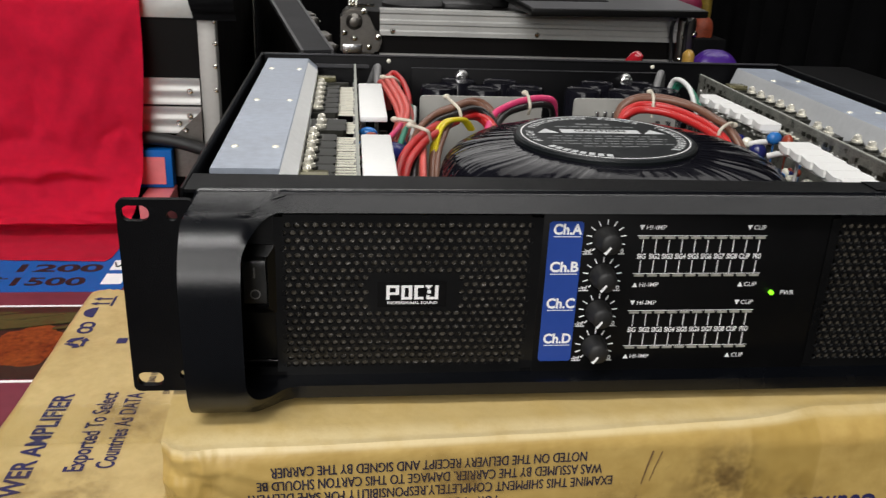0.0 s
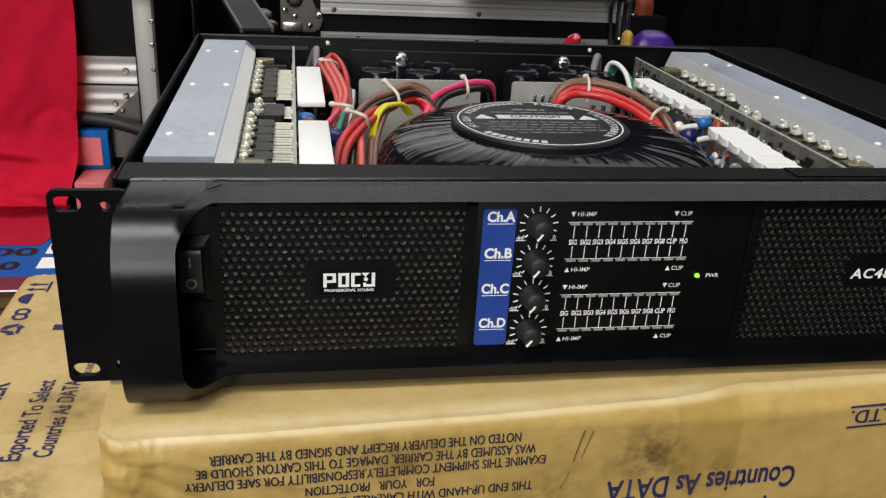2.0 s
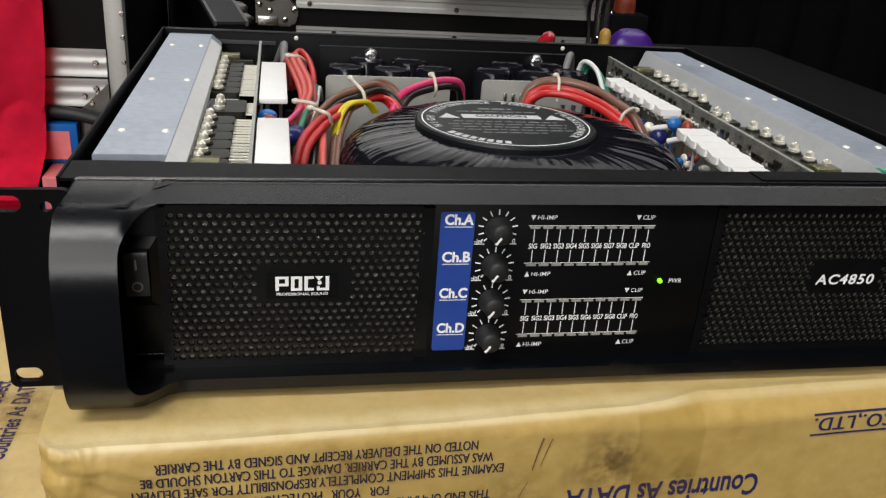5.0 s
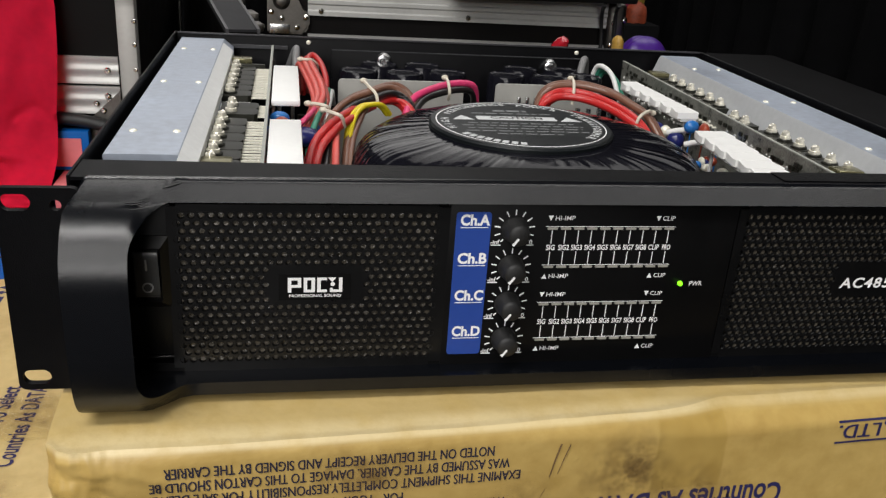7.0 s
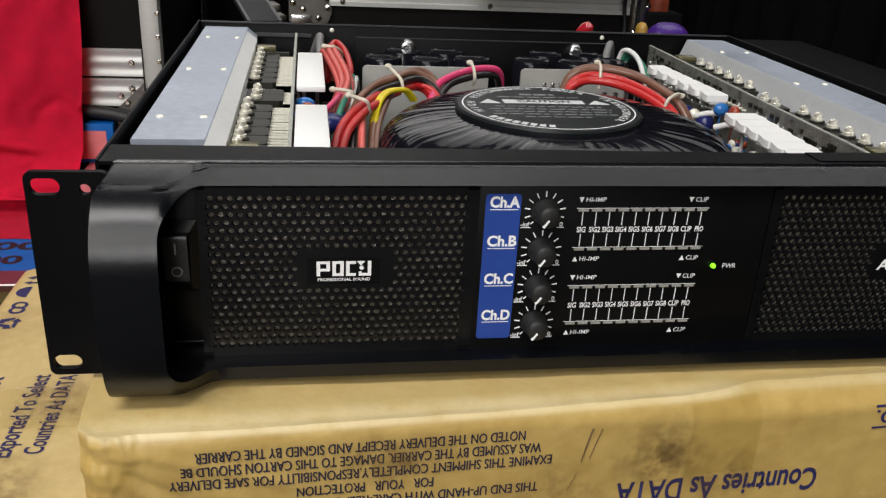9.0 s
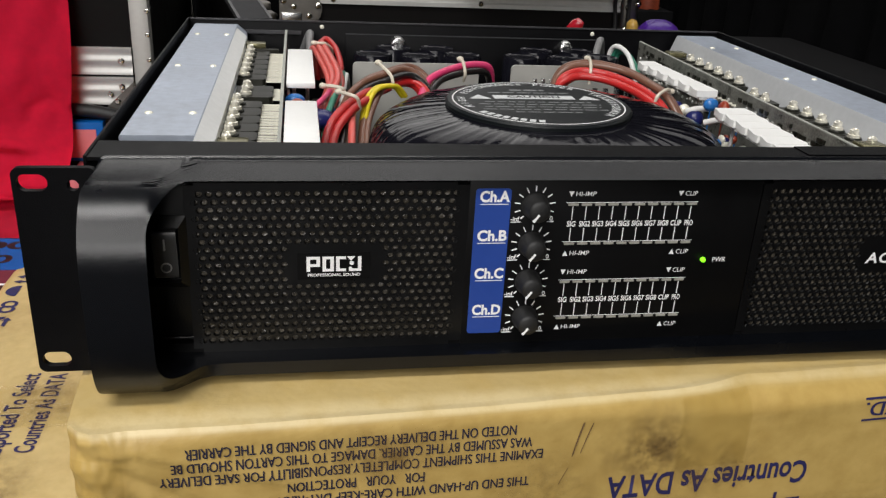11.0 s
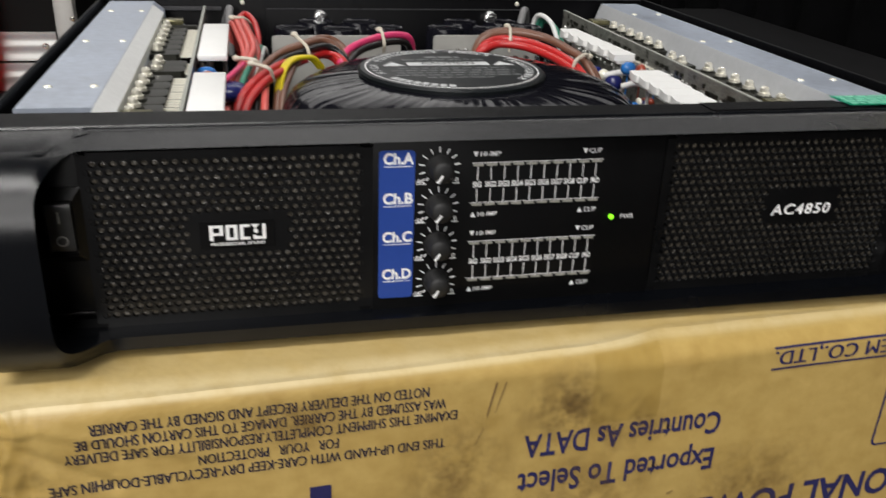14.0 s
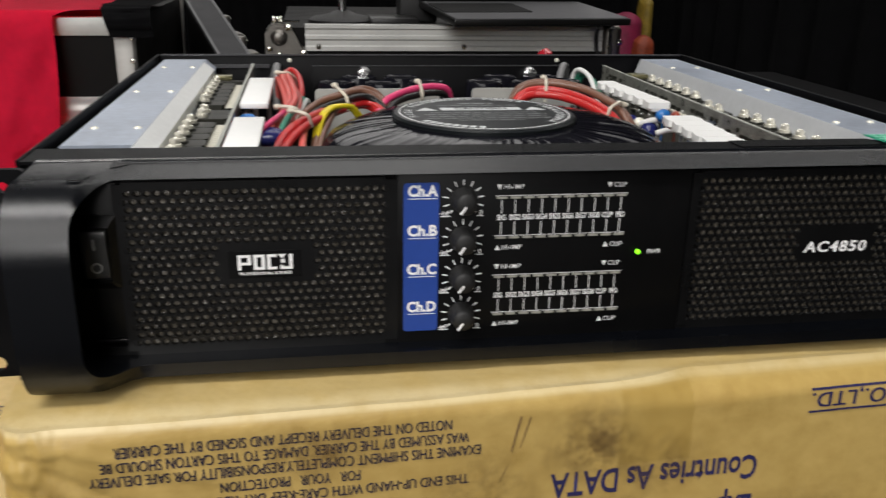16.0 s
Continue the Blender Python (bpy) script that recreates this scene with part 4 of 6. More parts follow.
cap_navy = material("navy_capacitor", (0.012, 0.016, 0.10), 0.25)
cap_rust = material("rust_capacitor", (0.28, 0.045, 0.02), 0.3)
mint_ink = material("mint_print", (0.30, 0.75, 0.55), 0.4)
green_sticker = material("green_sticker", (0.008, 0.30, 0.17), 0.3, vary=0.35, scale=150)

part("front_flange", box(bmesh.new(), 0.0945, 0.1660, 0.0215, 0.0345, 0.0877, 0.0883), black_paint, amp)

# heat sinks' screws, power transistors, boards
screw_mesh = lathe(bmesh.new(), [(0, 0.0009), (0.0009, 0.0009), (0.0017, 0.0006), (0.0020, 0)], 14)
screw_data = bpy.data.meshes.new("screw")
screw_mesh.to_mesh(screw_data)
screw_mesh.free()
screw_data.materials.append(tinned)
screw_data.polygons.foreach_set("use_smooth", [True] * len(screw_data.polygons))


def put(name, data, parent, x, y, z, rz=0, rx=0):
    ob = new(name, data)
    ob.parent = parent
    ob.matrix_local = pose(x, y, z, rx, 0, rz)
    return ob


def mesh_of(name, bm, mat, smooth=True, angle=35):
    bmesh.ops.recalc_face_normals(bm, faces=bm.faces)
    data = bpy.data.meshes.new(name)
    bm.to_mesh(data)
    bm.free()
    data.materials.append(mat)
    if smooth:
        data.polygons.foreach_set("use_smooth", [True] * len(data.polygons))
        data.set_sharp_from_angle(angle=radians(angle))
    return data


clamp = mesh_of("clamp_screw", cyl(lathe(bmesh.new(), [(0.0, 0.0052), (0.0007, 0.0050), (0.0010, 0.0040), (0.0016, 0.0052), (0.0024, 0.0044), (0.0026, 0.0022), (0.0034, 0.0020), (0.0036, 0.0)], 12), (0, 0, 0.0), (0, 0, 0.001), 0.0036, seg=12), brass_nickel)
bm = bmesh.new()
prism(bm, [(-0.011, -0.0077), (0.009, -0.0077), (0.011, -0.0060), (0.011, 0.0060), (0.009, 0.0077), (-0.011, 0.0077)], 0.0, 0.0050, "z")
device = mesh_of("power_transistor", bm, chip_black, False)
lead = mesh_of("lead", box(bmesh.new(), -0.0005, 0.0128, -0.00055, 0.00055, 0.0026, 0.0036), tinned, False)
washer = mesh_of("washer", lathe(bmesh.new(), [(0, 0.0012), (0.0042, 0.0012), (0.0047, 0.0006), (0.0047, 0)], 16), chip_black)
SINKS = [o for o in amp.children if o.name.startswith("heat_sink")]
for sink, s in zip(SINKS, (-1, 1)):
    near, mid, far = (0.098, 0.211, 0.323) if s < 0 else (0.090, 0.203, 0.315)
    for y in (near, mid, far):
        for x in (0.2060, 0.1855):
            put("screw", screw_data, sink, s * x, y, 0.0850)
    for k in range(12):
        y = (0.084 + 0.0163 * k) if k < 6 else (0.238 + 0.0163 * (k - 6))
        turn = 0 if s < 0 else 180
        put("power_transistor", device, sink, s * 0.1665, y, 0.0681, turn)
        for d in (-0.0052, 0, 0.0052):
            put("lead", lead, sink, s * 0.1560, y + d, 0.0681, turn)
        put("washer", washer, sink, s * (0.1690 if s < 0 else 0.1712), y, 0.0732)
        put("clamp_screw", clamp, sink, s * (0.1690 if s < 0 else 0.1712), y, 0.0740)
    for y in (0.190, 0.2045):
        put("power_transistor", device, sink, s * 0.1610, y, 0.0681, 0 if s < 0 else 180)
        put("clamp_screw", clamp, sink, s * 0.1655, y, 0.0731)
        for d in (-0.0052, 0, 0.0052):
            put("lead", lead, sink, s * 0.1530, y + d, 0.0681, 0 if s < 0 else 180)
    for k in range(2):
        y = 0.078 if k == 0 else 0.338
        part("relay_clip", box(bmesh.new(), *sorted((s * 0.1735, s * 0.1585)), y - 0.006, y + 0.005, 0.0735, 0.0775, 0.0008), olive_clip, sink, "olive metal clip")
        part("clip_base", box(bmesh.new(), *sorted((s * 0.1765, s * 0.1490)), y - 0.010, y - 0.006, 0.0682, 0.0742, 0.0006), chip_black, sink)
    board = part("circuit_board", box(bmesh.new(), *sorted((s * 0.1445, s * 0.1430)), 0.048, 0.3600, 0.010, 0.0830 if s < 0 else 0.0810), board_green, amp, "upright circuit board with solder joints")
    part("board_edge", box(bmesh.new(), *sorted((s * 0.1446, s * 0.1429)), 0.048, 0.3600, 0.0830 if s < 0 else 0.0810, 0.0836 if s < 0 else 0.0816), pale_edge, board)
    bm = bmesh.new()
    for row, zz in enumerate((0.0590, 0.0635, 0.0680, 0.0710)):
        for k in range(58):
            y = 0.054 + k * 0.0052 + random.uniform(-0.0022, 0.0022)
            if random.random() < 0.30:
                continue
            for sd in (0.1430, 0.1446):
                r = random.uniform(0.0007, 0.0018)
                lathe(bm, [(r, 0), (r * 0.7, r * 0.55), (0, r * 0.8)], 6, (s * sd, y, zz + random.uniform(-0.0018, 0.0018)), pose(0, 0, 0, 0, 90 if (sd > 0.144) == (s > 0) else -90))
    tagged(part("solder_joint", bm, solder, board), kind="stuff")
    bm = bmesh.new()
    for k in range(130):
        y = 0.056 + random.random() * 0.29
        z = random.choice((0.058, 0.063, 0.067, 0.073, 0.076))
        w = random.uniform(0.0010, 0.0045)
        box(bm, *sorted((s * 0.1429, s * (0.1429 - 0.0012))), y, y + w, z - 0.0012, z + 0.0012)
    tagged(part("small_component", bm, chip_black, board), kind="stuff")

part("insulating_pad", box(bmesh.new(), -0.1790, -0.1560, 0.1780, 0.2330, 0.0682, 0.0690, 0.0003), ceramic_white, SINKS[0], "white insulating pad")
part("insulating_sheet", prism(bmesh.new(), [(0.1803, 0.0850), (0.1792, 0.0823), (0.1741, 0.0690), (0.1735, 0.0690), (0.1786, 0.0826), (0.1799, 0.0853)], 0.0500, 0.3700, "y"), grey_sheet, amp, "light grey insulating sheet on the heat sink")
part("insulating_sheet", prism(bmesh.new(), [(-0.1803, 0.0852), (-0.1735, 0.0795), (-0.1735, 0.0733), (-0.1730, 0.0733), (-0.1728, 0.0798), (-0.1800, 0.0857)], 0.0460, 0.3500, "y"), white_sheet, SINKS[0], "pale insulating sheet")

# lower boards
for s in (-1, 1):
    part("main_board", box(bmesh.new(), *sorted((s * 0.104, s * 0.1425)), 0.048, 0.350, 0.018, 0.0196), board_dark, amp)

# white ceramic blocks: plain on one side, ribbed strips on the other
for y0, y1 in ((0.052, 0.133), (0.176, 0.281)):
    bm = box(bmesh.new(), -0.1418, -0.1252, y0, y1, 0.0800, 0.0835, 0.0008)
    for x, y in ((-0.138, y1 - 0.020), (-0.129, y1 - 0.020), (-0.138, y1 - 0.006), (-0.129, y1 - 0.006)):
        cyl(bm, (x, y, 0.0185), (x, y, 0.0805), 0.0012, seg=8)
    part("ceramic_block", bm, ceramic_white, amp, "white ceramic block")
for y0, y1, xa, xb, wide in ((0.050, 0.140, 0.1010, 0.1055, 0.0195), (0.184, 0.280, 0.1165, 0.1105, 0.0130)):
    bm = bmesh.new()
    n = 6
    for k in range(n):
        a, b = y0 + (y1 - y0) * k / n, y0 + (y1 - y0) * (k + 1) / n
        xw = xa + (xb - xa) * (k + 0.5) / n
        prism(bm, [(xw - 0.0010, a + 0.0002), (xw + wide, a + 0.0002), (xw + wide + 0.0010, a + 0.0030), (xw + wide, b - 0.0002), (xw + 0.0008, b - 0.0002), (xw - 0.0016, a + 0.0036)], 0.0764, 0.0804, "z")
    prism(bm, [(xa + 0.001, y0 + 0.001), (xa + wide - 0.001, y0 + 0.001), (xb + wide - 0.001, y1 - 0.001), (xb + 0.001, y1 - 0.001)], 0.0745, 0.0790, "z")
    cyl(bm, (xa + 0.009, y0 + 0.01, 0.0185), (xa + 0.009, y0 + 0.01, 0.076), 0.001, seg=6)
    cyl(bm, (xb + 0.009, y1 - 0.01, 0.0185), (xb + 0.009, y1 - 0.01, 0.076), 0.001, seg=6)
    part("ceramic_strip", bm, ceramic_white, amp, "white ribbed ceramic strip")

# small capacitors and coils on the lower boards
def blob(bm, x, y, z, rx, ry, rz):
    m = Matrix.Translation((x, y, z)) @ Matrix.Diagonal((rx, ry, rz, 1))
    bmesh.ops.create_uvsphere(bm, u_segments=14, v_segments=9, radius=1, matrix=m)
    return bm


def stalk(bm, x, y, z):
    cyl(bm, (x, y, 0.0195), (x, y, z), 0.0005, seg=5)
    return bm


SMALL = (("disc_capacitor", cap_blue, 0.1215, 0.176, 0.0735, 0.0050, 0.0035, 0.0042), ("disc_capacitor", cap_rust, 0.1275, 0.170, 0.0710, 0.0036, 0.0050, 0.0066), ("disc_capacitor", cap_blue, 0.1350, 0.163, 0.0705, 0.0062, 0.0035, 0.0030),
         ("film_capacitor", cap_navy, 0.117, 0.186, 0.062, 0.0060, 0.0060, 0.0060), ("film_capacitor", cap_navy, 0.112, 0.205, 0.064, 0.0050, 0.0050, 0.0050), ("coil", tinned, 0.1155, 0.200, 0.064, 0.0040, 0.0035, 0.0040),
         ("disc_capacitor", cap_rust, 0.109, 0.184, 0.053, 0.0035, 0.0035, 0.0040), ("film_capacitor", cap_blue, 0.104, 0.110, 0.050, 0.0085, 0.0050, 0.0050), ("film_capacitor", cap_navy, 0.113, 0.102, 0.050, 0.0080, 0.0055, 0.0050),
         ("disc_capacitor", cap_rust, 0.111, 0.124, 0.055, 0.0045, 0.0035, 0.0035), ("coil", wire_green, 0.104, 0.130, 0.052, 0.0040, 0.0040, 0.0035), ("coil", board_green, 0.106, 0.140, 0.052, 0.0040, 0.0035, 0.0030),
         ("disc_capacitor", cap_blue, -0.1385, 0.141, 0.0745, 0.0058, 0.0050, 0.0035), ("disc_capacitor", cap_rust, -0.1355, 0.154, 0.0740, 0.0050, 0.0050, 0.0055), ("disc_capacitor", cap_blue, -0.1370, 0.170, 0.0745, 0.0060, 0.0045, 0.0040),
         ("film_capacitor", cap_navy, -0.1235, 0.160, 0.066, 0.0105, 0.0100, 0.0060), ("film_capacitor", cap_blue, -0.1180, 0.176, 0.066, 0.0050, 0.0050, 0.0050), ("film_capacitor", cap_blue, -0.1180, 0.066, 0.066, 0.0065, 0.0060, 0.0050))
for name, mat, x, y, z, rx, ry, rz in SMALL:
    part(name, stalk(blob(bmesh.new(), x, y, z, rx, ry, rz), x, y, z), mat, amp)
bm = bmesh.new()
for k in range(150):
    s = random.choice((-1, 1))
    x, y = s * random.uniform(0.106, 0.140), random.uniform(0.055, 0.34)
    h = random.uniform(0.004, 0.022)
    cyl(bm, (x, y, 0.0195), (x, y, 0.0195 + h), random.uniform(0.0015, 0.004), seg=7)
tagged(part("small_component", bm, chip_black, amp), kind="stuff")
for mat in (cap_navy, board_green, cap_rust, tinned, chip_black, cap_blue):
    bm = bmesh.new()
    for k in range(14):
        x, y = random.uniform(0.098, 0.132), random.uniform(0.085, 0.225)
        if math.hypot(x - 0.003, y - 0.121) < 0.104:
            x = 0.003 + math.sqrt(max(0.0001, 0.106 ** 2 - (y - 0.121) ** 2))
        z = random.uniform(0.040, 0.058)
        blob(bm, x, y, z, random.uniform(0.0015, 0.004), random.uniform(0.0015, 0.004), random.uniform(0.0015, 0.0035))
        cyl(bm, (x, y, 0.0195), (x, y, z), 0.0006, seg=5)
    tagged(part("small_component", bm, mat, amp), kind="stuff")

# toroidal transformer in folded film
TX, TY = 0.0000, 0.1210
bm = bmesh.new()
SEG = 540
prof = smooth_path([(0.020, 0.006, 0), (0.085, 0.005, 0), (0.0945, 0.014, 0), (0.0990, 0.034, 0), (0.0988, 0.054, 0), (0.0955, 0.0680, 0), (0.0870, 0.0765, 0), (0.072, 0.0812, 0), (0.054, 0.0832, 0), (0.030, 0.0830, 0)], 5)
rows = []
for q in prof:
    row = []
    for i in range(SEG):
        a = 2 * math.pi * i / SEG
        top = min(1, max(0, (q.y - 0.035) / 0.03))
        turn = a + 0.10 * noise.noise((q.x * 30, math.cos(a) * 2, math.sin(a) * 2))
        c, sn = math.cos(turn), math.sin(turn)
        f = noise.noise((c * 5, sn * 5, q.x * 6)) * 0.0005 + noise.noise((c * 17, sn * 17, q.x * 9)) * 0.00022 - abs(noise.noise((c * 16, sn * 16, q.x * 7))) ** 0.5 * 0.00034
        bend = max(0, 1 - abs(q.y - 0.064) / 0.012) if q.x > 0.08 else 0
        ridge = 0.00006 * noise.noise((c * 46, sn * 46, q.x * 14)) + bend * 0.0012 * noise.noise((c * 38, sn * 38, q.y * 170))
        d = (f + ridge) * (0.25 + 0.75 * top)
        if q.x < 0.058:
            d *= 0.2
        row.append(bm.verts.new((TX + (q.x + d * 0.6) * math.cos(a), TY + (q.x + d * 0.6) * math.sin(a), q.y + d * top)))
    rows.append(row)
for a, b in zip(rows, rows[1:]):
    for i in range(SEG):
        bm.faces.new((a[i], a[(i + 1) % SEG], b[(i + 1) % SEG], b[i]))
toroid = part("toroid", bm, film, amp, "large toroidal transformer wrapped in glossy black film", angle=80)
TX, TY = TX - 0.0055, TY + 0.0040
part("label_disc", lathe(bmesh.new(), [(0.0505, 0.0815), (0.0510, 0.0850), (0.0498, 0.0862), (0.0, 0.0862)], 96, (TX, TY, 0)), material("black_label", (0.008, 0.010, 0.011), 0.38, spec=0.3), toroid, "round black label with white print")
part("label_ring", lathe(bmesh.new(), [(0.0466, 0.0863), (0.0466, 0.0864), (0.0473, 0.0864), (0.0473, 0.0863)], 96, (TX, TY, 0)), white_print, toroid)
label_print = material("grey_label_print", (0.58, 0.60, 0.60), 0.5)


def arc_line(body, start, end, radius, size):
    """Letters round a circle, from one angle to another, their feet to its centre."""
    bm = bmesh.new()
    for k, c in enumerate(body):
        if c == " ":
            continue
        a = start + (end - start) * k / (len(body) - 1)
        mesh = letters(c, size, bold=0.03, align="CENTER")
        mesh.transform(Matrix.Translation((TX + radius * math.cos(radians(a)), TY + radius * math.sin(radians(a)), 0.0864)) @ pose(0, 0, 0, 0, 0, a - 90))
        bm.from_mesh(mesh)
        bpy.data.meshes.remove(mesh)
    mesh = bpy.data.meshes.new("lettering")
    bm.to_mesh(mesh)
    bm.free()
    mesh.materials.clear()
    mesh_part("lettering", mesh, label_print, toroid, smooth=False)


arc_line("HIGH", 196, 171, 0.0420, 0.0062)
arc_line("PERFORMANCE", 154, 92, 0.0420, 0.0062)
arc_line("POWER", 78, 49, 0.0420, 0.0062)
arc_line("TRANSFORMER", 29, -42, 0.0420, 0.0062)
bm = bmesh.new()
for k in range(8):
    a = 214 + k * 6.3
    b = bmesh.new()
    box(b, -0.0016, 0.0016, -0.0022, 0.0022, 0.0, 0.0001)
    b.transform(Matrix.Translation((TX + 0.0423 * math.cos(radians(a)), TY + 0.0423 * math.sin(radians(a)), 0.0863)) @ pose(0, 0, 0, 0, 0, a - 90))
    mesh = bpy.data.meshes.new("bars")
    b.to_mesh(mesh)
    b.free()
    bm.from_mesh(mesh)
    bpy.data.meshes.remove(mesh)
tagged(part("fine_print", bm, label_print, toroid), kind="stuff")
writing("CAUTION", 0.0062, Matrix.Translation((TX, TY + 0.0100, 0.0866)), material("black_ink", (0.01, 0.01, 0.01), 0.5), toroid, bold=0.02, align="CENTER", fit=0.030)
part("caution_field", box(bmesh.new(), TX - 0.0230, TX + 0.0230, TY + 0.0060, TY + 0.0140, 0.0863, 0.0864), label_print, toroid)
for s in (-1, 1):
    part("warning_triangle", prism(bmesh.new(), [(TX + s * 0.0310 - 0.0060, TY + 0.0055), (TX + s * 0.0310 + 0.0060, TY + 0.0055), (TX + s * 0.0310, TY + 0.0150)], 0.0863, 0.0864, "z"), label_print, toroid)
bm = bmesh.new()
for k, (w, y, h) in enumerate(((0.010, 0.0270, 0.0016), (0.024, 0.0205, 0.0008), (0.030, -0.0010, 0.0006), (0.034, -0.0065, 0.0006), (0.032, -0.0120, 0.0006), (0.034, -0.0175, 0.0006), (0.018, -0.0230, 0.0006))):
    x = -w
    while x < w:
        step = random.uniform(0.003, 0.009)
        box(bm, TX + x, TX + min(w, x + step), TY + y - h, TY + y + h, 0.0863, 0.0864)
        x += step + 0.0016
tagged(part("fine_print", bm, material("dim_label_print", (0.20, 0.21, 0.21), 0.5), toroid), kind="stuff")

part("partition_rim", box(bmesh.new(), -0.098, 0.112, 0.3655, 0.3672, 0.0801, 0.0808, 0.0002, 1), rim_grey, amp, smooth=False)
# rear plate with nuts, brackets and capacitors in front of it
rear = part("rear_partition", box(bmesh.new(), -0.098, 0.112, 0.3660, 0.3675, 0.002, 0.0800, 0.0004), black_paint, amp, "black partition with two bright nuts")
for x in (-0.057, 0.0812):
    part("nut", lathe(bmesh.new(), [(0, 0.0085), (0.0030, 0.0085), (0.0038, 0.0060), (0.0052, 0.0055), (0.0064, 0.0030), (0.0066, 0)], 20, (x, 0.3660, 0.0735), FRONT), steel, rear)
for x0, x1 in ((-0.097, -0.006), (0.018, 0.098)):
    bm = bmesh.new()
    prism(bm, rounded(x0, x1, 0.008, 0.0745, 0.003, 5, 2, 2), 0.2850, 0.2870, "y")
    part("bracket", bm, sheet_grey, amp, "pale zinc sheet bracket")
for x, y in ((-0.080, 0.320), (-0.046, 0.316), (-0.012, 0.322), (-0.062, 0.347), (-0.028, 0.347), (0.034, 0.320), (0.068, 0.316), (0.098, 0.324), (0.052, 0.347), (0.086, 0.348)):
    bm = lathe(bmesh.new(), [(0.0145, 0.002), (0.0145, 0.0725), (0.0135, 0.0745), (0.0125, 0.0737), (0.0, 0.0741)], 28, (x, y, 0))
    part("capacitor", bm, film, amp, "black can capacitor")

# wires
def wire(points, r, mat, shift=(0, 0, 0), name="wire"):
    return part(name, tube(bmesh.new(), [Vector(p) + Vector(shift) for p in points], r, 10, 8), mat, amp, angle=80)


def tie(points, name="cable_tie"):
    bm = bmesh.new()
    tube(bm, points, 0.0011, 6, 6)
    blob(bm, *points[0], 0.0024, 0.0022, 0.0018)
    part(name, bm, tie_white, amp, "white nylon cable tie")


LEFT = [(-0.121, 0.345, 0.052), (-0.1215, 0.338, 0.074), (-0.120, 0.318, 0.0800), (-0.117, 0.282, 0.0800), (-0.1135, 0.245, 0.0785), (-0.1125, 0.218, 0.0765), (-0.1155, 0.193, 0.0755), (-0.1200, 0.172, 0.0700), (-0.1235, 0.158, 0.0600), (-0.127, 0.148, 0.045)]
for dx, dy, dz, m in ((-0.0012, 0, 0.0006, wire_coral), (0.0026, 0.004, 0.0008, wire_coral), (0.0008, 0.002, -0.0032, wire_red), (0.0048, 0.006, -0.0026, wire_coral), (-0.0034, -0.002, -0.0026, wire_coral)):
    wire(LEFT, 0.0021, m, (dx, dy, dz))
wire([(-0.1190, 0.322, 0.0800), (-0.114, 0.336, 0.0815), (-0.1085, 0.316, 0.0795), (-0.1062, 0.280, 0.0765), (-0.1068, 0.259, 0.072), (-0.1090, 0.232, 0.066), (-0.113, 0.210, 0.055)], 0.0021, wire_red)
wire([(-0.1025, 0.290, 0.056), (-0.1048, 0.266, 0.0705), (-0.1080, 0.224, 0.0735), (-0.1130, 0.189, 0.0742), (-0.1180, 0.165, 0.0690), (-0.121, 0.150, 0.058)], 0.0020, wire_green)
wire([(-0.1000, 0.292, 0.055), (-0.1025, 0.266, 0.0695), (-0.1058, 0.226, 0.0718), (-0.1090, 0.196, 0.0700), (-0.112, 0.180, 0.058)], 0.0018, wire_white)
wire([(-0.1440, 0.160, 0.060), (-0.1330, 0.152, 0.0690), (-0.1230, 0.166, 0.0745), (-0.1165, 0.186, 0.0760)], 0.0018, wire_pink)
ARCH = [(-0.1255, 0.105, 0.045), (-0.1225, 0.120, 0.058), (-0.1180, 0.140, 0.0680), (-0.1095, 0.158, 0.0735), (-0.0990, 0.180, 0.0750), (-0.0870, 0.204, 0.0755), (-0.0700, 0.224, 0.0770), (-0.0600, 0.221, 0.0745), (-0.052, 0.207, 0.062)]
for dx, dy, dz in ((0, 0, 0), (0.0036, -0.0036, -0.0016), (0.0010, 0.0020, -0.0040)):
    wire(ARCH, 0.0024, wire_red, (dx, dy, dz))
BROWN = [(-0.1170, 0.155, 0.050), (-0.1110, 0.172, 0.0640), (-0.1060, 0.182, 0.0740), (-0.0960, 0.197, 0.0795), (-0.0830, 0.208, 0.0820), (-0.0700, 0.222, 0.0830), (-0.0610, 0.224, 0.0805), (-0.0535, 0.219, 0.0730), (-0.048, 0.210, 0.060)]
for dx, dy, dz, m in ((0, 0, 0, wire_brown), (0.0028, 0.0052, 0.0006, wire_brown), (0.0016, -0.0034, -0.0030, wire_black)):
    wire(BROWN, 0.0022, m, (dx, dy, dz))
wire([(-0.1000, 0.180, 0.0745), (-0.1040, 0.166, 0.0710), (-0.1060, 0.140, 0.0640), (-0.1075, 0.110, 0.052), (-0.108, 0.090, 0.038)], 0.0022, wire_coral)
wire([(-0.1060, 0.172, 0.0700), (-0.1100, 0.150, 0.0640), (-0.1130, 0.120, 0.052), (-0.114, 0.095, 0.036)], 0.0022, wire_black)
wire([(-0.1040, 0.174, 0.0680), (-0.1085, 0.150, 0.0610), (-0.1110, 0.118, 0.050), (-0.112, 0.092, 0.034)], 0.0020, wire_brown)
for d in (0, 0.0042):
    wire([(-0.0860 + d, 0.205, 0.0770), (-0.0930 + d, 0.186, 0.0725), (-0.0985 + d * 0.6, 0.160, 0.0620), (-0.1015 + d * 0.6, 0.125, 0.048), (-0.102 + d * 0.6, 0.098, 0.034)], 0.0023, wire_brown)
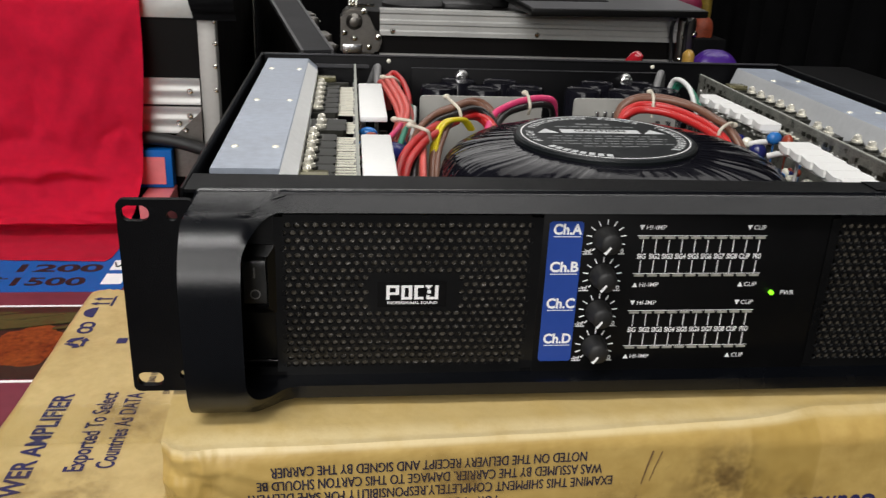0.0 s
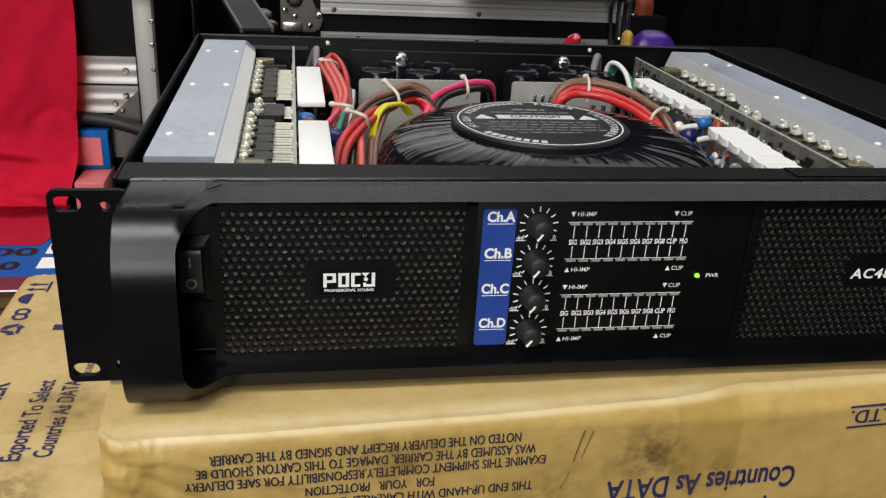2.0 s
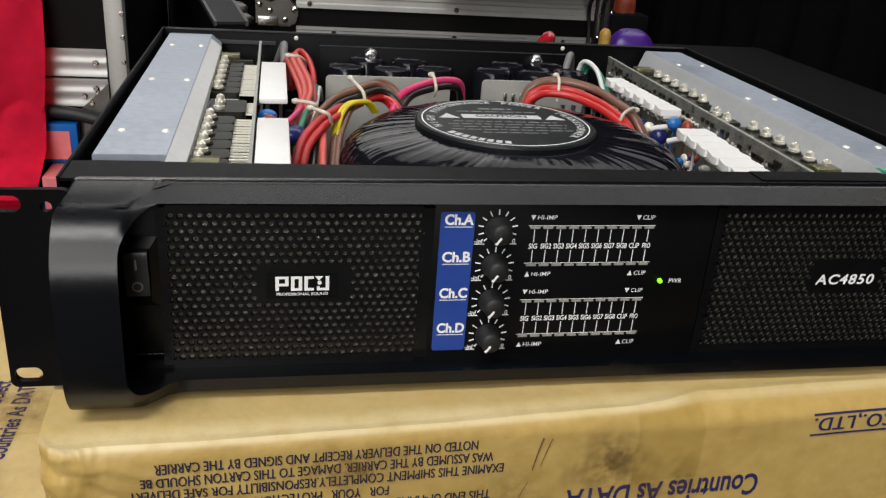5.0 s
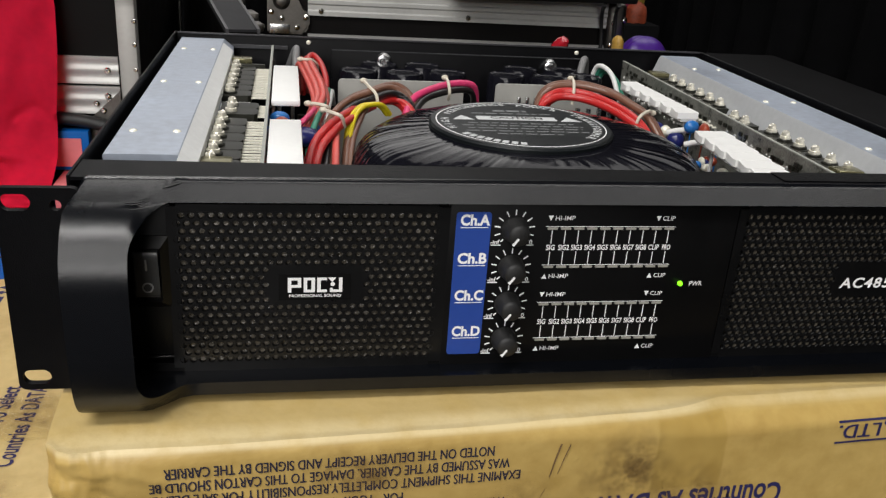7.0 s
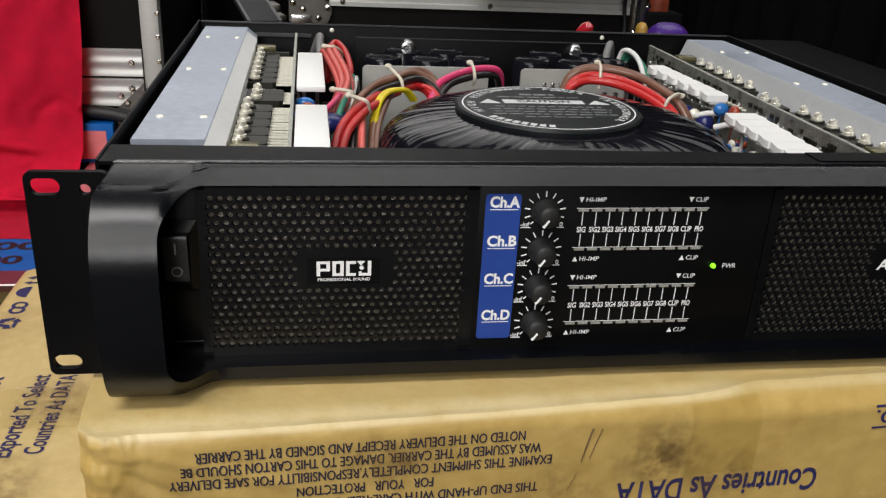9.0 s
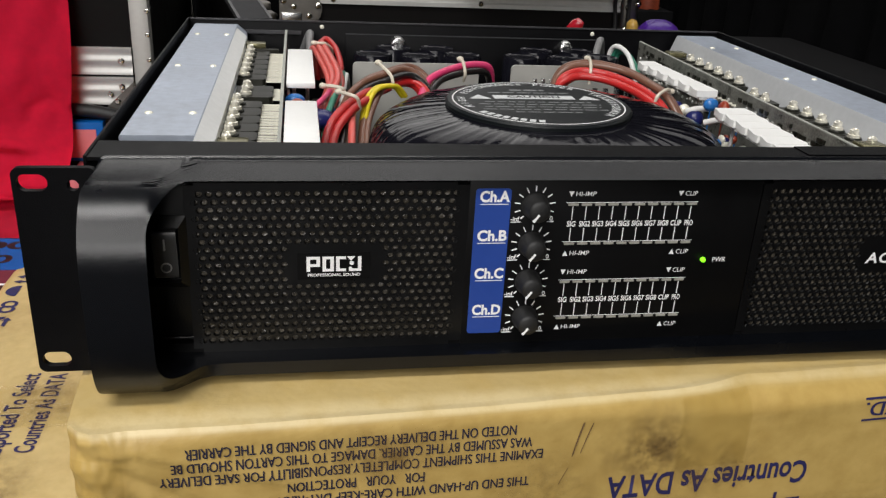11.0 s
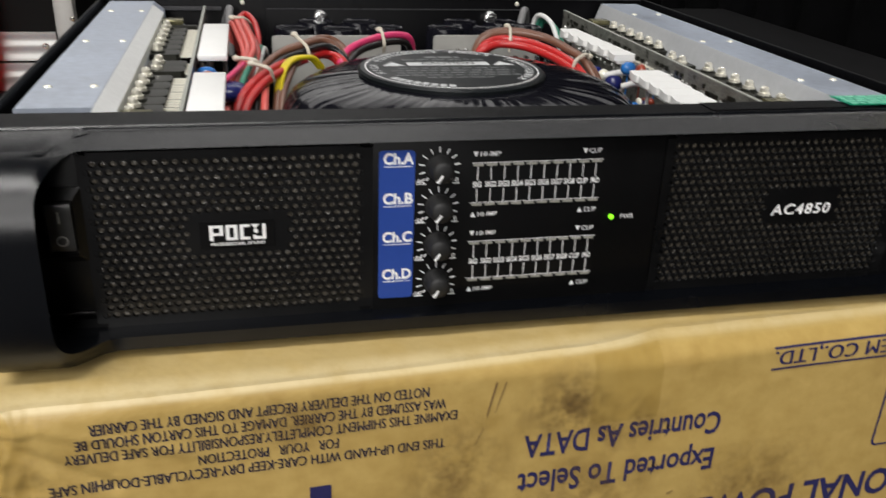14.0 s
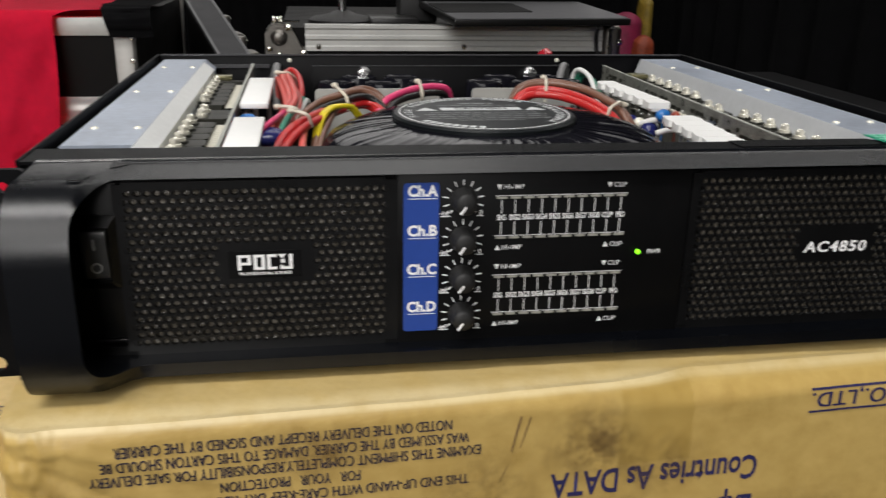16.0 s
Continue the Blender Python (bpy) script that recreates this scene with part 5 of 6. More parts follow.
for d in (0, 0.0020):
    wire([(-0.0995 + d, 0.160, 0.0600), (-0.0975 + d, 0.170, 0.0690), (-0.0940 + d, 0.180, 0.0752), (-0.0890 + d, 0.188, 0.0780), (-0.0830 + d, 0.193, 0.0784), (-0.0765 + d, 0.198, 0.0768), (-0.071 + d, 0.203, 0.0700)], 0.0016, wire_yellow)
wire([(-0.0600, 0.205, 0.066), (-0.0530, 0.222, 0.0745), (-0.0450, 0.228, 0.0790), (-0.0290, 0.241, 0.0815), (-0.0140, 0.249, 0.0815), (-0.0050, 0.254, 0.0775), (-0.001, 0.262, 0.062)], 0.0024, wire_pink)
wire([(-0.0560, 0.206, 0.064), (-0.0450, 0.225, 0.0745), (-0.0280, 0.238, 0.0778), (-0.0130, 0.248, 0.0775), (-0.0050, 0.256, 0.0720), (-0.002, 0.262, 0.056)], 0.0024, wire_black)
RIGHT = [(0.0300, 0.212, 0.060), (0.0380, 0.230, 0.0740), (0.0450, 0.233, 0.0795), (0.0550, 0.234, 0.0815), (0.0690, 0.228, 0.0808), (0.0800, 0.214, 0.0785), (0.0870, 0.196, 0.0755), (0.0930, 0.180, 0.0690), (0.100, 0.160, 0.050)]
for dx, dy, dz in ((0, 0, 0), (-0.0022, -0.0046, -0.0026), (0.0030, 0.0026, -0.0034)):
    wire(RIGHT, 0.0026, wire_red, (dx, dy, dz))
OVER = [(0.0300, 0.220, 0.062), (0.0375, 0.236, 0.0755), (0.0450, 0.238, 0.0825), (0.0570, 0.238, 0.0850), (0.0700, 0.234, 0.0848), (0.0840, 0.224, 0.0825), (0.0920, 0.204, 0.0790), (0.0985, 0.188, 0.0735), (0.107, 0.166, 0.052)]
for dx, dy, dz in ((0, 0, 0), (0.0040, 0.0050, -0.0016), (0.0010, 0.0046, 0.0004)):
    wire(OVER, 0.0023, wire_brown, (dx, dy, dz))
tie([(-0.1235, 0.306, 0.0835), (-0.1195, 0.304, 0.0838), (-0.1150, 0.306, 0.0830), (-0.1110, 0.310, 0.0790), (-0.1105, 0.316, 0.0720)])
tie([(-0.1205, 0.189, 0.0790), (-0.1150, 0.186, 0.0795), (-0.1085, 0.184, 0.0780), (-0.1065, 0.190, 0.0700)])
tie([(-0.1120, 0.170, 0.0800), (-0.1070, 0.160, 0.0808), (-0.1020, 0.158, 0.0790), (-0.1000, 0.162, 0.0720)])
tie([(-0.0845, 0.224, 0.0865), (-0.0820, 0.212, 0.0855), (-0.0780, 0.204, 0.0820), (-0.0765, 0.202, 0.0740)])
tie([(-0.0275, 0.247, 0.0855), (-0.0265, 0.240, 0.0845), (-0.0255, 0.236, 0.0780), (-0.0255, 0.240, 0.0720)])
tie([(0.0610, 0.246, 0.0880), (0.0600, 0.236, 0.0880), (0.0585, 0.229, 0.0830), (0.0580, 0.228, 0.0740)])
tie([(0.1010, 0.192, 0.0780), (0.0960, 0.188, 0.0800), (0.0890, 0.184, 0.0770), (0.0870, 0.184, 0.0700)])
for x in (-0.126, 0.112):
    part("cable", tube(bmesh.new(), [(x + 0.006 * (1 if x > 0 else -1), 0.378, 0.062), (x, 0.366, 0.0800), (x - 0.008 * (1 if x > 0 else 0), 0.350, 0.0760), (x - 0.016 * (1 if x > 0 else 0), 0.338, 0.050)], 0.0030, 10, 6), wire_grey, amp, angle=80)
for k in range(3):
    wire([(0.110 + 0.003 * k, 0.345, 0.060), (0.1130 + 0.003 * k, 0.338, 0.0800 - 0.002 * k), (0.1180 + 0.002 * k, 0.318, 0.0780 - 0.002 * k), (0.121 + 0.002 * k, 0.300, 0.060)], 0.0019, (wire_white, wire_green, wire_green)[k])
for x, y, z in ((0.1130, 0.189, 0.066), (0.1160, 0.168, 0.064)):
    wire([(x + 0.011, y - 0.010, z + 0.004), (x + 0.005, y - 0.005, z + 0.003), (x - 0.001, y, z)], 0.0019, wire_white)

part("clear_strip", box(bmesh.new(), -0.1850, -0.1320, 0.3750, 0.3764, 0.0775, 0.0806, 0.0004, 1), rim_grey, amp, "grey translucent plastic strip", smooth=False)
# bright pins in front of the right bracket, back screws on the chassis rim, sticker
for k in range(3):
    part("pin", box(bmesh.new(), 0.0340 + k * 0.0062, 0.0365 + k * 0.0062, 0.2800, 0.2830, 0.0560, 0.0660, 0.0005), steel, amp)
for k in range(6):
    part("pin", cyl(bmesh.new(), (0.062 + 0.0075 * k, 0.226, 0.055), (0.062 + 0.0075 * k, 0.226, 0.0715), 0.0018, seg=8), steel, amp)
part("pin", box(bmesh.new(), -0.0530, -0.0505, 0.2800, 0.2830, 0.0600, 0.0680, 0.0005), steel, amp)
for x in (-0.116, 0.108):
    put("screw", screw_data, amp, x, 0.3784, 0.0835, 0, 90)
bm = bmesh.new()
box(bm, 0.1665, 0.2165, 0.0215, 0.0385, 0.0891, 0.0894)
sticker = part("sticker", bm, green_sticker, amp, "green warranty sticker with dark print")
bm = bmesh.new()
for j in range(4):
    x = 0.1685
    while x < 0.2125:
        w = random.uniform(0.002, 0.006)
        box(bm, x, x + w, 0.0233 + j * 0.0040, 0.0250 + j * 0.0040, 0.0895, 0.0896)
        x += w + 0.0012
tagged(part("fine_print", bm, mint_ink, sticker), kind="stuff")


# ---- behind and beside the amplifier ----
flight_case(-0.86, -0.318, 0.805, 1.30, STAGE, 0.083, -0.0505, "black flight case with ribbed aluminium edges and rivets")

BACK_CASE = scene.objects["flight_case"]
bm = bmesh.new()
prism(bm, [(-0.3405, -0.0560), (-0.3405, -0.145), (-0.384, -0.145), (-0.378, -0.0915)], 0.7985, 0.8004, "y")
plate = part("corner_plate", bm, dull_steel, BACK_CASE, "dull steel corner plate")
for x, z in ((-0.370, -0.073), (-0.362, -0.082), (-0.3555, -0.063)):
    part("rivet", lathe(bmesh.new(), [(0, 0.0022), (0.0026, 0.0018), (0.0040, 0)], 14, (x, 0.7985, z), FRONT), chrome, plate)
for x, z in ((-0.3195, 0.058), (-0.3200, 0.030), (-0.3210, 0.001), (-0.3215, -0.030), (-0.3220, -0.110)):
    part("rivet", lathe(bmesh.new(), [(0, 0.0018), (0.0022, 0.0014), (0.0032, 0)], 14, (x + 0.0005, 0.805, z), FRONT), chrome, BACK_CASE)
bm = bmesh.new()
prism(bm, rounded(-0.366, -0.343, -0.158, -0.143, 0.002, 4, 2, 2), 0.795, 0.7985, "y")
part("catch", bm, chrome, BACK_CASE, "bright catch")


def cloth(name, rows, label, mat, wide, wrinkle=0.006, cols=90, kind="cloth"):
    """A cloth that follows a line of (y, z) places, its edges given by left and right."""
    bm = bmesh.new()
    path = smooth_path([(0, y, z) for y, z in rows], 12)
    grid = []
    for j, q in enumerate(path):
        v = j / (len(path) - 1)
        row = []
        for i in range(cols + 1):
            u = i / cols
            x0, x1 = wide(v)
            x = x0 + (x1 - x0) * u
            loose = min(1, max(0, (v - 0.16) / 0.10)) * min(1, max(0.25, (0.97 - v) / 0.2))
            d = wrinkle * loose * (noise.noise((x * 7, v * 5, 1.0)) + 0.5 * noise.noise((x * 19, v * 13, 4.0)) + 0.25 * noise.noise((x * 42, v * 26, 2.0)))
            fold = 0.016 * math.exp(-((v - 0.435 - 0.35 * (x + 0.50) * (1 if x > -0.50 else -0.4)) / 0.016) ** 2) * min(1, max(0, (-0.425 - x) / 0.05)) if cols > 40 else 0
            row.append(bm.verts.new((x, q.y - abs(d) - fold + (0.010 * noise.noise((x * 8, 0, 5)) if v > 0.9 else 0), q.z + (0.25 * d if v < 0.55 else 0.25 * abs(d)))))
        grid.append(row)
    for a, b in zip(grid, grid[1:]):
        for i in range(cols):
            bm.faces.new((a[i], a[i + 1], b[i + 1], b[i]))
    bmesh.ops.solidify(bm, geom=bm.faces[:], thickness=0.0012)
    ob = part(name, bm, mat, angle=80)
    return tagged(ob, label, kind)


cloth("red_cloth", [(1.20, 0.090), (1.00, 0.0905), (0.83, 0.092), (0.792, 0.085), (0.780, 0.03), (0.772, -0.05), (0.764, -0.095), (0.748, -0.135), (0.728, -0.160), (0.708, -0.1735), (0.712, -0.1820), (0.735, -0.1880), (0.728, -0.1955), (0.690, -0.1985), (0.650, -0.1985), (0.636, -0.1990)], "bright red cotton cloth hanging over a flight case", red_cloth, lambda v: (-0.84, -0.405 - 0.028 * max(0, v - 0.30) / 0.70 + 0.055 * min(1, max(0, (0.20 - v) / 0.06)) + 0.0015 * math.sin(v * 29)), 0.018)
cloth("black_cloth", [(1.10, 0.094), (0.95, 0.0945), (0.84, 0.095), (0.80, 0.088), (0.792, 0.06)], "black cloth bundled on the corner of a flight case", drape_black, lambda v: (-0.372 + 0.03 * v, -0.300 + 0.01 * v), 0.012, 30)

# printed box: flat top with coloured bands, numbers and a plant picture
photo_dark = material("dark_picture_print", (0.022, 0.018, 0.012), 0.35, vary=0.5, scale=25)
leaf_print = material("leaf_print", (0.05, 0.06, 0.018), 0.35, vary=0.35, scale=30)
fire_print = material("orange_print", (0.11, 0.017, 0.007), 0.35, vary=0.6, scale=22, second=(0.20, 0.047, 0.009))
rose_print = material("rose_print", (0.17, 0.033, 0.05), 0.5, spec=0.2, vary=0.15, scale=8)
sky_print = material("bright_blue_print", (0.002, 0.095, 0.36), 0.5, spec=0.2, vary=0.08, scale=8)
pink_print = material("pink_print", (0.62, 0.16, 0.17), 0.4, vary=0.1, scale=10)
black_ink = material("black_print", (0.008, 0.008, 0.010), 0.5)
PZ = -0.2000
tray = thing("printed_box", "large flat printed box with blue and rose bands", "box")
part("body", box(bmesh.new(), -0.86, -0.3950, 0.120, 0.800, STAGE, PZ, 0.002), rose_print, tray)
part("blue_band", box(bmesh.new(), -0.858, -0.3970, 0.548, 0.798, PZ, PZ + 0.0004), sky_print, tray, "bright blue band")
part("picture", box(bmesh.new(), -0.858, -0.3970, 0.362, 0.510, PZ, PZ + 0.0004), photo_dark, tray, "dark picture of leaves and an orange flame")
for y in (0.358, 0.5125):
    part("white_line", box(bmesh.new(), -0.858, -0.3970, y - 0.0018, y + 0.0018, PZ, PZ + 0.0004), white_print, tray)
for k in range(12):
    bm = bmesh.new()
    x0, y0 = -0.60 + 0.016 * k, 0.468 + 0.010 * math.sin(k * 1.7)
    w = 0.0045 + 0.002 * math.sin(k * 2.3)
    prism(bm, [(x0, y0 - w), (x0 + 0.05, y0 + 0.012 - w * 1.3), (x0 + 0.105, y0 + 0.020), (x0 + 0.05, y0 + 0.014 + w * 1.2), (x0, y0 + w)], PZ + 0.0004 + 0.0001 * k, PZ + 0.0005 + 0.0001 * k, "z")
    part("leaf", bm, leaf_print, tray)
bm = bmesh.new()
pts = []
for k in range(26):
    a = 2 * math.pi * k / 26
    r = 1 + 0.3 * noise.noise((math.cos(a) * 2, math.sin(a) * 2, 3))
    pts.append((-0.452 + 0.034 * r * math.cos(a), 0.425 + 0.040 * r * math.sin(a)))
prism(bm, pts, PZ + 0.0004, PZ + 0.0006, "z")
part("flame", bm, fire_print, tray)
for k in range(5):
    bm = bmesh.new()
    a0 = k * 1.2566
    prism(bm, [(-0.470 + 0.003 * math.cos(a0 + 1.57), 0.235 + 0.003 * math.sin(a0 + 1.57)), (-0.470 + 0.026 * math.cos(a0 - 0.2), 0.235 + 0.026 * math.sin(a0 - 0.2)), (-0.470 + 0.030 * math.cos(a0 + 0.15), 0.235 + 0.030 * math.sin(a0 + 0.15))], PZ + 0.0002, PZ + 0.0004, "z")
    part("petal", bm, material("pale_print", (0.6, 0.45, 0.48), 0.4), tray)
for body, x, y, wide in (("1200", -0.5330, 0.612, 0.0930), ("*1500", -0.5440, 0.574, 0.1040)):
    writing(body, 0.0300, Matrix.Translation((x, y, PZ + 0.0006)), black_ink, tray, fit=wide, bold=0.03)
    for dy in (-0.0035, 0.0035):
        part("bar", box(bmesh.new(), -0.5600, -0.5460, y + dy - 0.0014, y + dy + 0.0014, PZ + 0.0004, PZ + 0.0006), black_ink, tray, smooth=False)
for k, y in enumerate((0.622, 0.582)):
    part("check_field", box(bmesh.new(), -0.4230, -0.4010, y - 0.0145, y + 0.0145, PZ + 0.0004, PZ + 0.0006), white_print, tray)
bm = tube(bmesh.new(), [(-0.4210, 0.628, PZ + 0.0010), (-0.4150, 0.616, PZ + 0.0010), (-0.4040, 0.645, PZ + 0.0010)], 0.0010, 6, 4)
part("check_mark", bm, black_ink, tray)

# small blue and pink boxes
for z0, z1, x1, rim, y0 in ((PZ + 0.0005, -0.1545, -0.3770, 0.0, 0.722), (-0.1535, -0.1030, -0.3780, 0.0075, 0.775)):
    small = thing("small_box", "small blue box with a pink front beside the cloth", "box", group="blue and pink boxes")
    x0 = -0.520 if rim else -0.412
    part("body", box(bmesh.new(), x0, x1, y0, 0.7940, z0, z1, 0.0012), sky_print if rim else pink_print, small)
    part("pink_panel", box(bmesh.new(), x0 + 0.006, x1 - rim - 0.0015, y0 - 0.0008, y0 + 0.0001, z0 + 0.002 + rim * 0.4, z1 - rim - 0.0015), pink_print, small, "pink front panel")

# black cable running past the case
tagged(part("cable", tube(bmesh.new(), [(-0.470, 0.788, -0.100), (-0.42, 0.788, -0.090), (-0.36, 0.786, -0.098), (-0.300, 0.785, -0.125), (-0.20, 0.78, -0.20), (-0.10, 0.76, STAGE + 0.01)], 0.0080, 12, 8), black_rubber), "thick black rubber cable hanging past the case", "cable")

# ---- open case with laptop ----
RZ = 0.0630
openc = thing("flight_case", "open black flight case with a ribbed aluminium rim and bright corners", "flight case", group="flight cases behind")
part("body", box(bmesh.new(), -0.137, 0.372, 0.956, 1.420, STAGE, RZ - 0.004), case_black, openc)
bm = bmesh.new()
z0, z1, y0 = 0.0265, RZ, 0.950
h = z1 - z0
prism(bm, [(y0 + 0.004, z0), (y0, z0), (y0, z0 + h * .16), (y0 + .0016, z0 + h * .22), (y0 + .0016, z0 + h * .40), (y0, z0 + h * .46), (y0, z0 + h * .58), (y0 + .0016, z0 + h * .64), (y0 + .0016, z0 + h * .82), (y0, z0 + h * .88), (y0, z1), (y0 + 0.030, z1), (y0 + 0.030, z1 - 0.003), (y0 + 0.004, z1 - 0.003)], -0.104, 0.345, "x")
rim = part("rim", bm, alu_x, openc, "ribbed aluminium rim")
bm = bmesh.new()
prism(bm, [(y0 + 0.004, -0.0150), (y0, -0.0150), (y0, -0.0115), (y0 + 0.0014, -0.0105), (y0 + 0.0014, -0.0050), (y0, -0.0040), (y0, 0.0005), (y0 + 0.004, 0.0005)], -0.104, 0.345, "x")
low_rim = part("lower_rim", bm, alu_dull, openc, "dull aluminium lower edge profile")
for x in (-0.050, 0.130, 0.300):
    part("rivet", lathe(bmesh.new(), [(0, 0.0020), (0.0026, 0.0016), (0.0040, 0)], 14, (x, y0 + 0.001, -0.0078), FRONT), chrome, low_rim)
for x in (-0.085, 0.130):
    part("rivet", lathe(bmesh.new(), [(0, 0.0022), (0.0028, 0.0018), (0.0042, 0.0004), (0.0044, 0)], 16, (x, y0, z0 + 0.006), FRONT), chrome, rim)
bm = bmesh.new()
prism(bm, [(-0.161, 0.000), (-0.109, 0.000), (-0.1015, 0.012), (-0.1010, 0.026), (-0.108, 0.034), (-0.1165, 0.038), (-0.1220, 0.050), (-0.1225, 0.064), (-0.149, 0.066), (-0.161, 0.055)], 0.942, 0.985, "y")
bmesh.ops.bevel(bm, geom=bm.edges[:], offset=0.0035, segments=2, affect="EDGES")
corner = part("corner_guard", bm, dull_steel, openc, "worn steel corner guard", angle=50)
bm = bmesh.new()
lathe(bm, [(0, 0.009), (0.007, 0.007), (0.011, 0.002), (0.012, 0)], 24, (-0.141, 0.942, 0.046), FRONT)
part("dome", bm, dull_steel, corner)
part("foot_plate", box(bmesh.new(), -0.158, -0.130, 0.9385, 0.942, 0.001, 0.014, 0.001), steel, corner)
for x, z in ((-0.1070, 0.024), (-0.1195, 0.010), (-0.141, 0.022), (-0.155, 0.030), (-0.128, 0.060)):
    part("rivet", lathe(bmesh.new(), [(0, 0.003), (0.003, 0.0022), (0.0046, 0)], 12, (x, 0.942, z), FRONT), chrome, corner)
bm = box(bmesh.new(), 0.3455, 0.3750, 0.946, 0.985, -0.010, RZ + 0.003, 0.009, 3)
corner = part("corner_guard", bm, dull_steel, openc, "worn steel corner guard")
for dx, dz in ((0.008, 0.012), (0.024, 0.020), (0.010, 0.045), (0.025, 0.050)):
    part("rivet", lathe(bmesh.new(), [(0, 0.003), (0.003, 0.0022), (0.005, 0)], 12, (0.3455 + dx, 0.946, -0.01 + dz), FRONT), chrome, corner)
bm = bmesh.new()
for k in range(7):
    blob(bm, -0.148 + 0.005 * (k % 3), 0.952 + 0.004 * (k // 3), RZ + 0.005 + 0.004 * (k % 2), 0.0028, 0.0026, 0.0034)
tagged(part("latch", box(bm, -0.150, -0.112, 0.950, 0.975, RZ + 0.0035, RZ + 0.0052), chrome, openc), "bright latch on the corner")
# the case's lid, leaning back at an angle, with its rail
lid = thing("case_lid", "black case lid with an aluminium rail leaning behind", "case lid")
P0, P1 = Vector((-0.1790, 0.935, 0.006)), Vector((-0.2790, 1.330, 0.078))
flat = Vector((P1.x - P0.x, P1.y - P0.y, 0))
LONG = flat.length
m = Matrix.Translation((P0.x, P0.y, 0)) @ pose(0, 0, 0, 0, 0, math.degrees(math.atan2(flat.y, flat.x)) - 90)
b = prism(bmesh.new(), [(0, STAGE), (LONG, STAGE), (LONG, P1.z - 0.004), (0, P0.z - 0.004)], -0.038, 0.006, "x")
b.transform(m)
part("panel", b, case_black, lid)
b = prism(bmesh.new(), [(-0.002, P0.z - 0.0038), (LONG, P1.z - 0.0038), (LONG, P1.z), (-0.002, P0.z)], -0.039, 0.007, "x")
b.transform(m)
part("rail", b, lid_grey, lid, "dark grey rail along the lid")
for x0, x1 in ((-0.0400, -0.0360), (0.0040, 0.0080)):
    b = prism(bmesh.new(), [(-0.0025, P0.z - 0.0060), (LONG, P1.z - 0.0060), (LONG, P1.z + 0.0008), (-0.0025, P0.z + 0.0008)], x0, x1, "x")
    b.transform(m)
    part("edge_trim", b, trim_grey, lid, "dark grey aluminium edge trim")
for k, (yy, up, ry, rz) in enumerate(((0.030, -0.006, 0.014, 0.006), (0.085, -0.010, 0.020, 0.008), (0.150, -0.008, 0.012, 0.010), (0.205, -0.014, 0.024, 0.007), (0.290, -0.010, 0.014, 0.009))):
    zz = P0.z + (P1.z - P0.z) * yy / LONG + up
    b = box(bmesh.new(), 0.0062, 0.0180 + 0.004 * (k % 2), yy - ry, yy + ry, zz - rz, zz + rz, 0.003)
    b.transform(m)
    hinge = part("hinge", b, dull_steel, lid, "dull steel hinge leaf")
    for s2 in (-1, 1):
        b = lathe(bmesh.new(), [(0, 0.003), (0.0028, 0.002), (0.004, 0)], 12, (0.0180 + 0.004 * (k % 2), yy + s2 * ry * 0.6, zz + rz * 0.2), pose(0, 0, 0, 0, 90))
        b.transform(m)
        part("rivet", b, chrome, hinge)

lap = thing("laptop", "black laptop with a grey palm rest on the open case", "laptop")
b = box(bmesh.new(), 0.0, 0.272, 0.0, 0.190, 0.0, 0.0100, 0.002)
LM = Matrix.Translation((0.100, 0.862, RZ + 0.006)) @ pose(0, 0, 0, 4, 0, 8)
b.transform(LM)
part("base", b, black_plastic, lap)
b = box(bmesh.new(), 0.004, 0.268, 0.004, 0.180, 0.0100, 0.0108)
b.transform(LM)
part("palm_rest", b, material("dark_grey_metal", (0.24, 0.24, 0.25), 0.35, metal=0.5), lap, "dark grey palm rest")
b = box(bmesh.new(), 0.004, 0.140, 0.060, 0.150, 0.0108, 0.0122)
b.transform(LM)
part("keyboard", b, black_rubber, lap)
b = box(bmesh.new(), 0.0, 0.272, 0.186, 0.194, 0.010, 0.185, 0.002)
b.transform(LM)
part("screen", b, black_plastic, lap)
b = box(bmesh.new(), 0.03, 0.24, 0.10, 0.18, -0.0065, -0.0002)
b.transform(LM)
part("foot", b, black_rubber, lap)
stand = thing("microphone_stand", "black round-based microphone stand on the open case", "microphone stand")
part("base", lathe(bmesh.new(), [(0, 0.018), (0.012, 0.018), (0.020, 0.014), (0.046, 0.009), (0.052, 0.005), (0.052, 0.0), (0, 0)], 40, (-0.046, 1.045, RZ - 0.0038)), black_rubber, stand)
part("pole", cyl(bmesh.new(), (-0.046, 1.045, RZ + 0.012), (-0.046, 1.045, RZ + 0.30), 0.006, seg=16), steel, stand)
for x, y, w, d, hh, m2, lb in ((0.030, 1.02, 0.075, 0.075, 0.012, black_plastic, "flat black box on the open flight case"), (0.075, 1.090, 0.060, 0.060, 0.070, black_rubber, "black boxy device on the open flight case")):
    tagged(part("small_case", box(bmesh.new(), x - w / 2, x + w / 2, y - d / 2, y + d / 2, RZ - 0.0038, RZ - 0.0038 + hh, 0.004), m2), lb, "case")
for k, (x, z) in enumerate(((0.330, -0.02), (0.352, -0.06))):
    tagged(part("cable", tube(bmesh.new(), [(x - 0.01, 0.90, RZ + 0.004), (x, 0.935, 0.045), (x + 0.006, 0.940, z), (x - 0.01, 0.938, -0.15), (x, 0.94, STAGE + 0.003)], 0.0030, 8, 6), black_rubber), "thin black cable hanging off the open case", "cable")

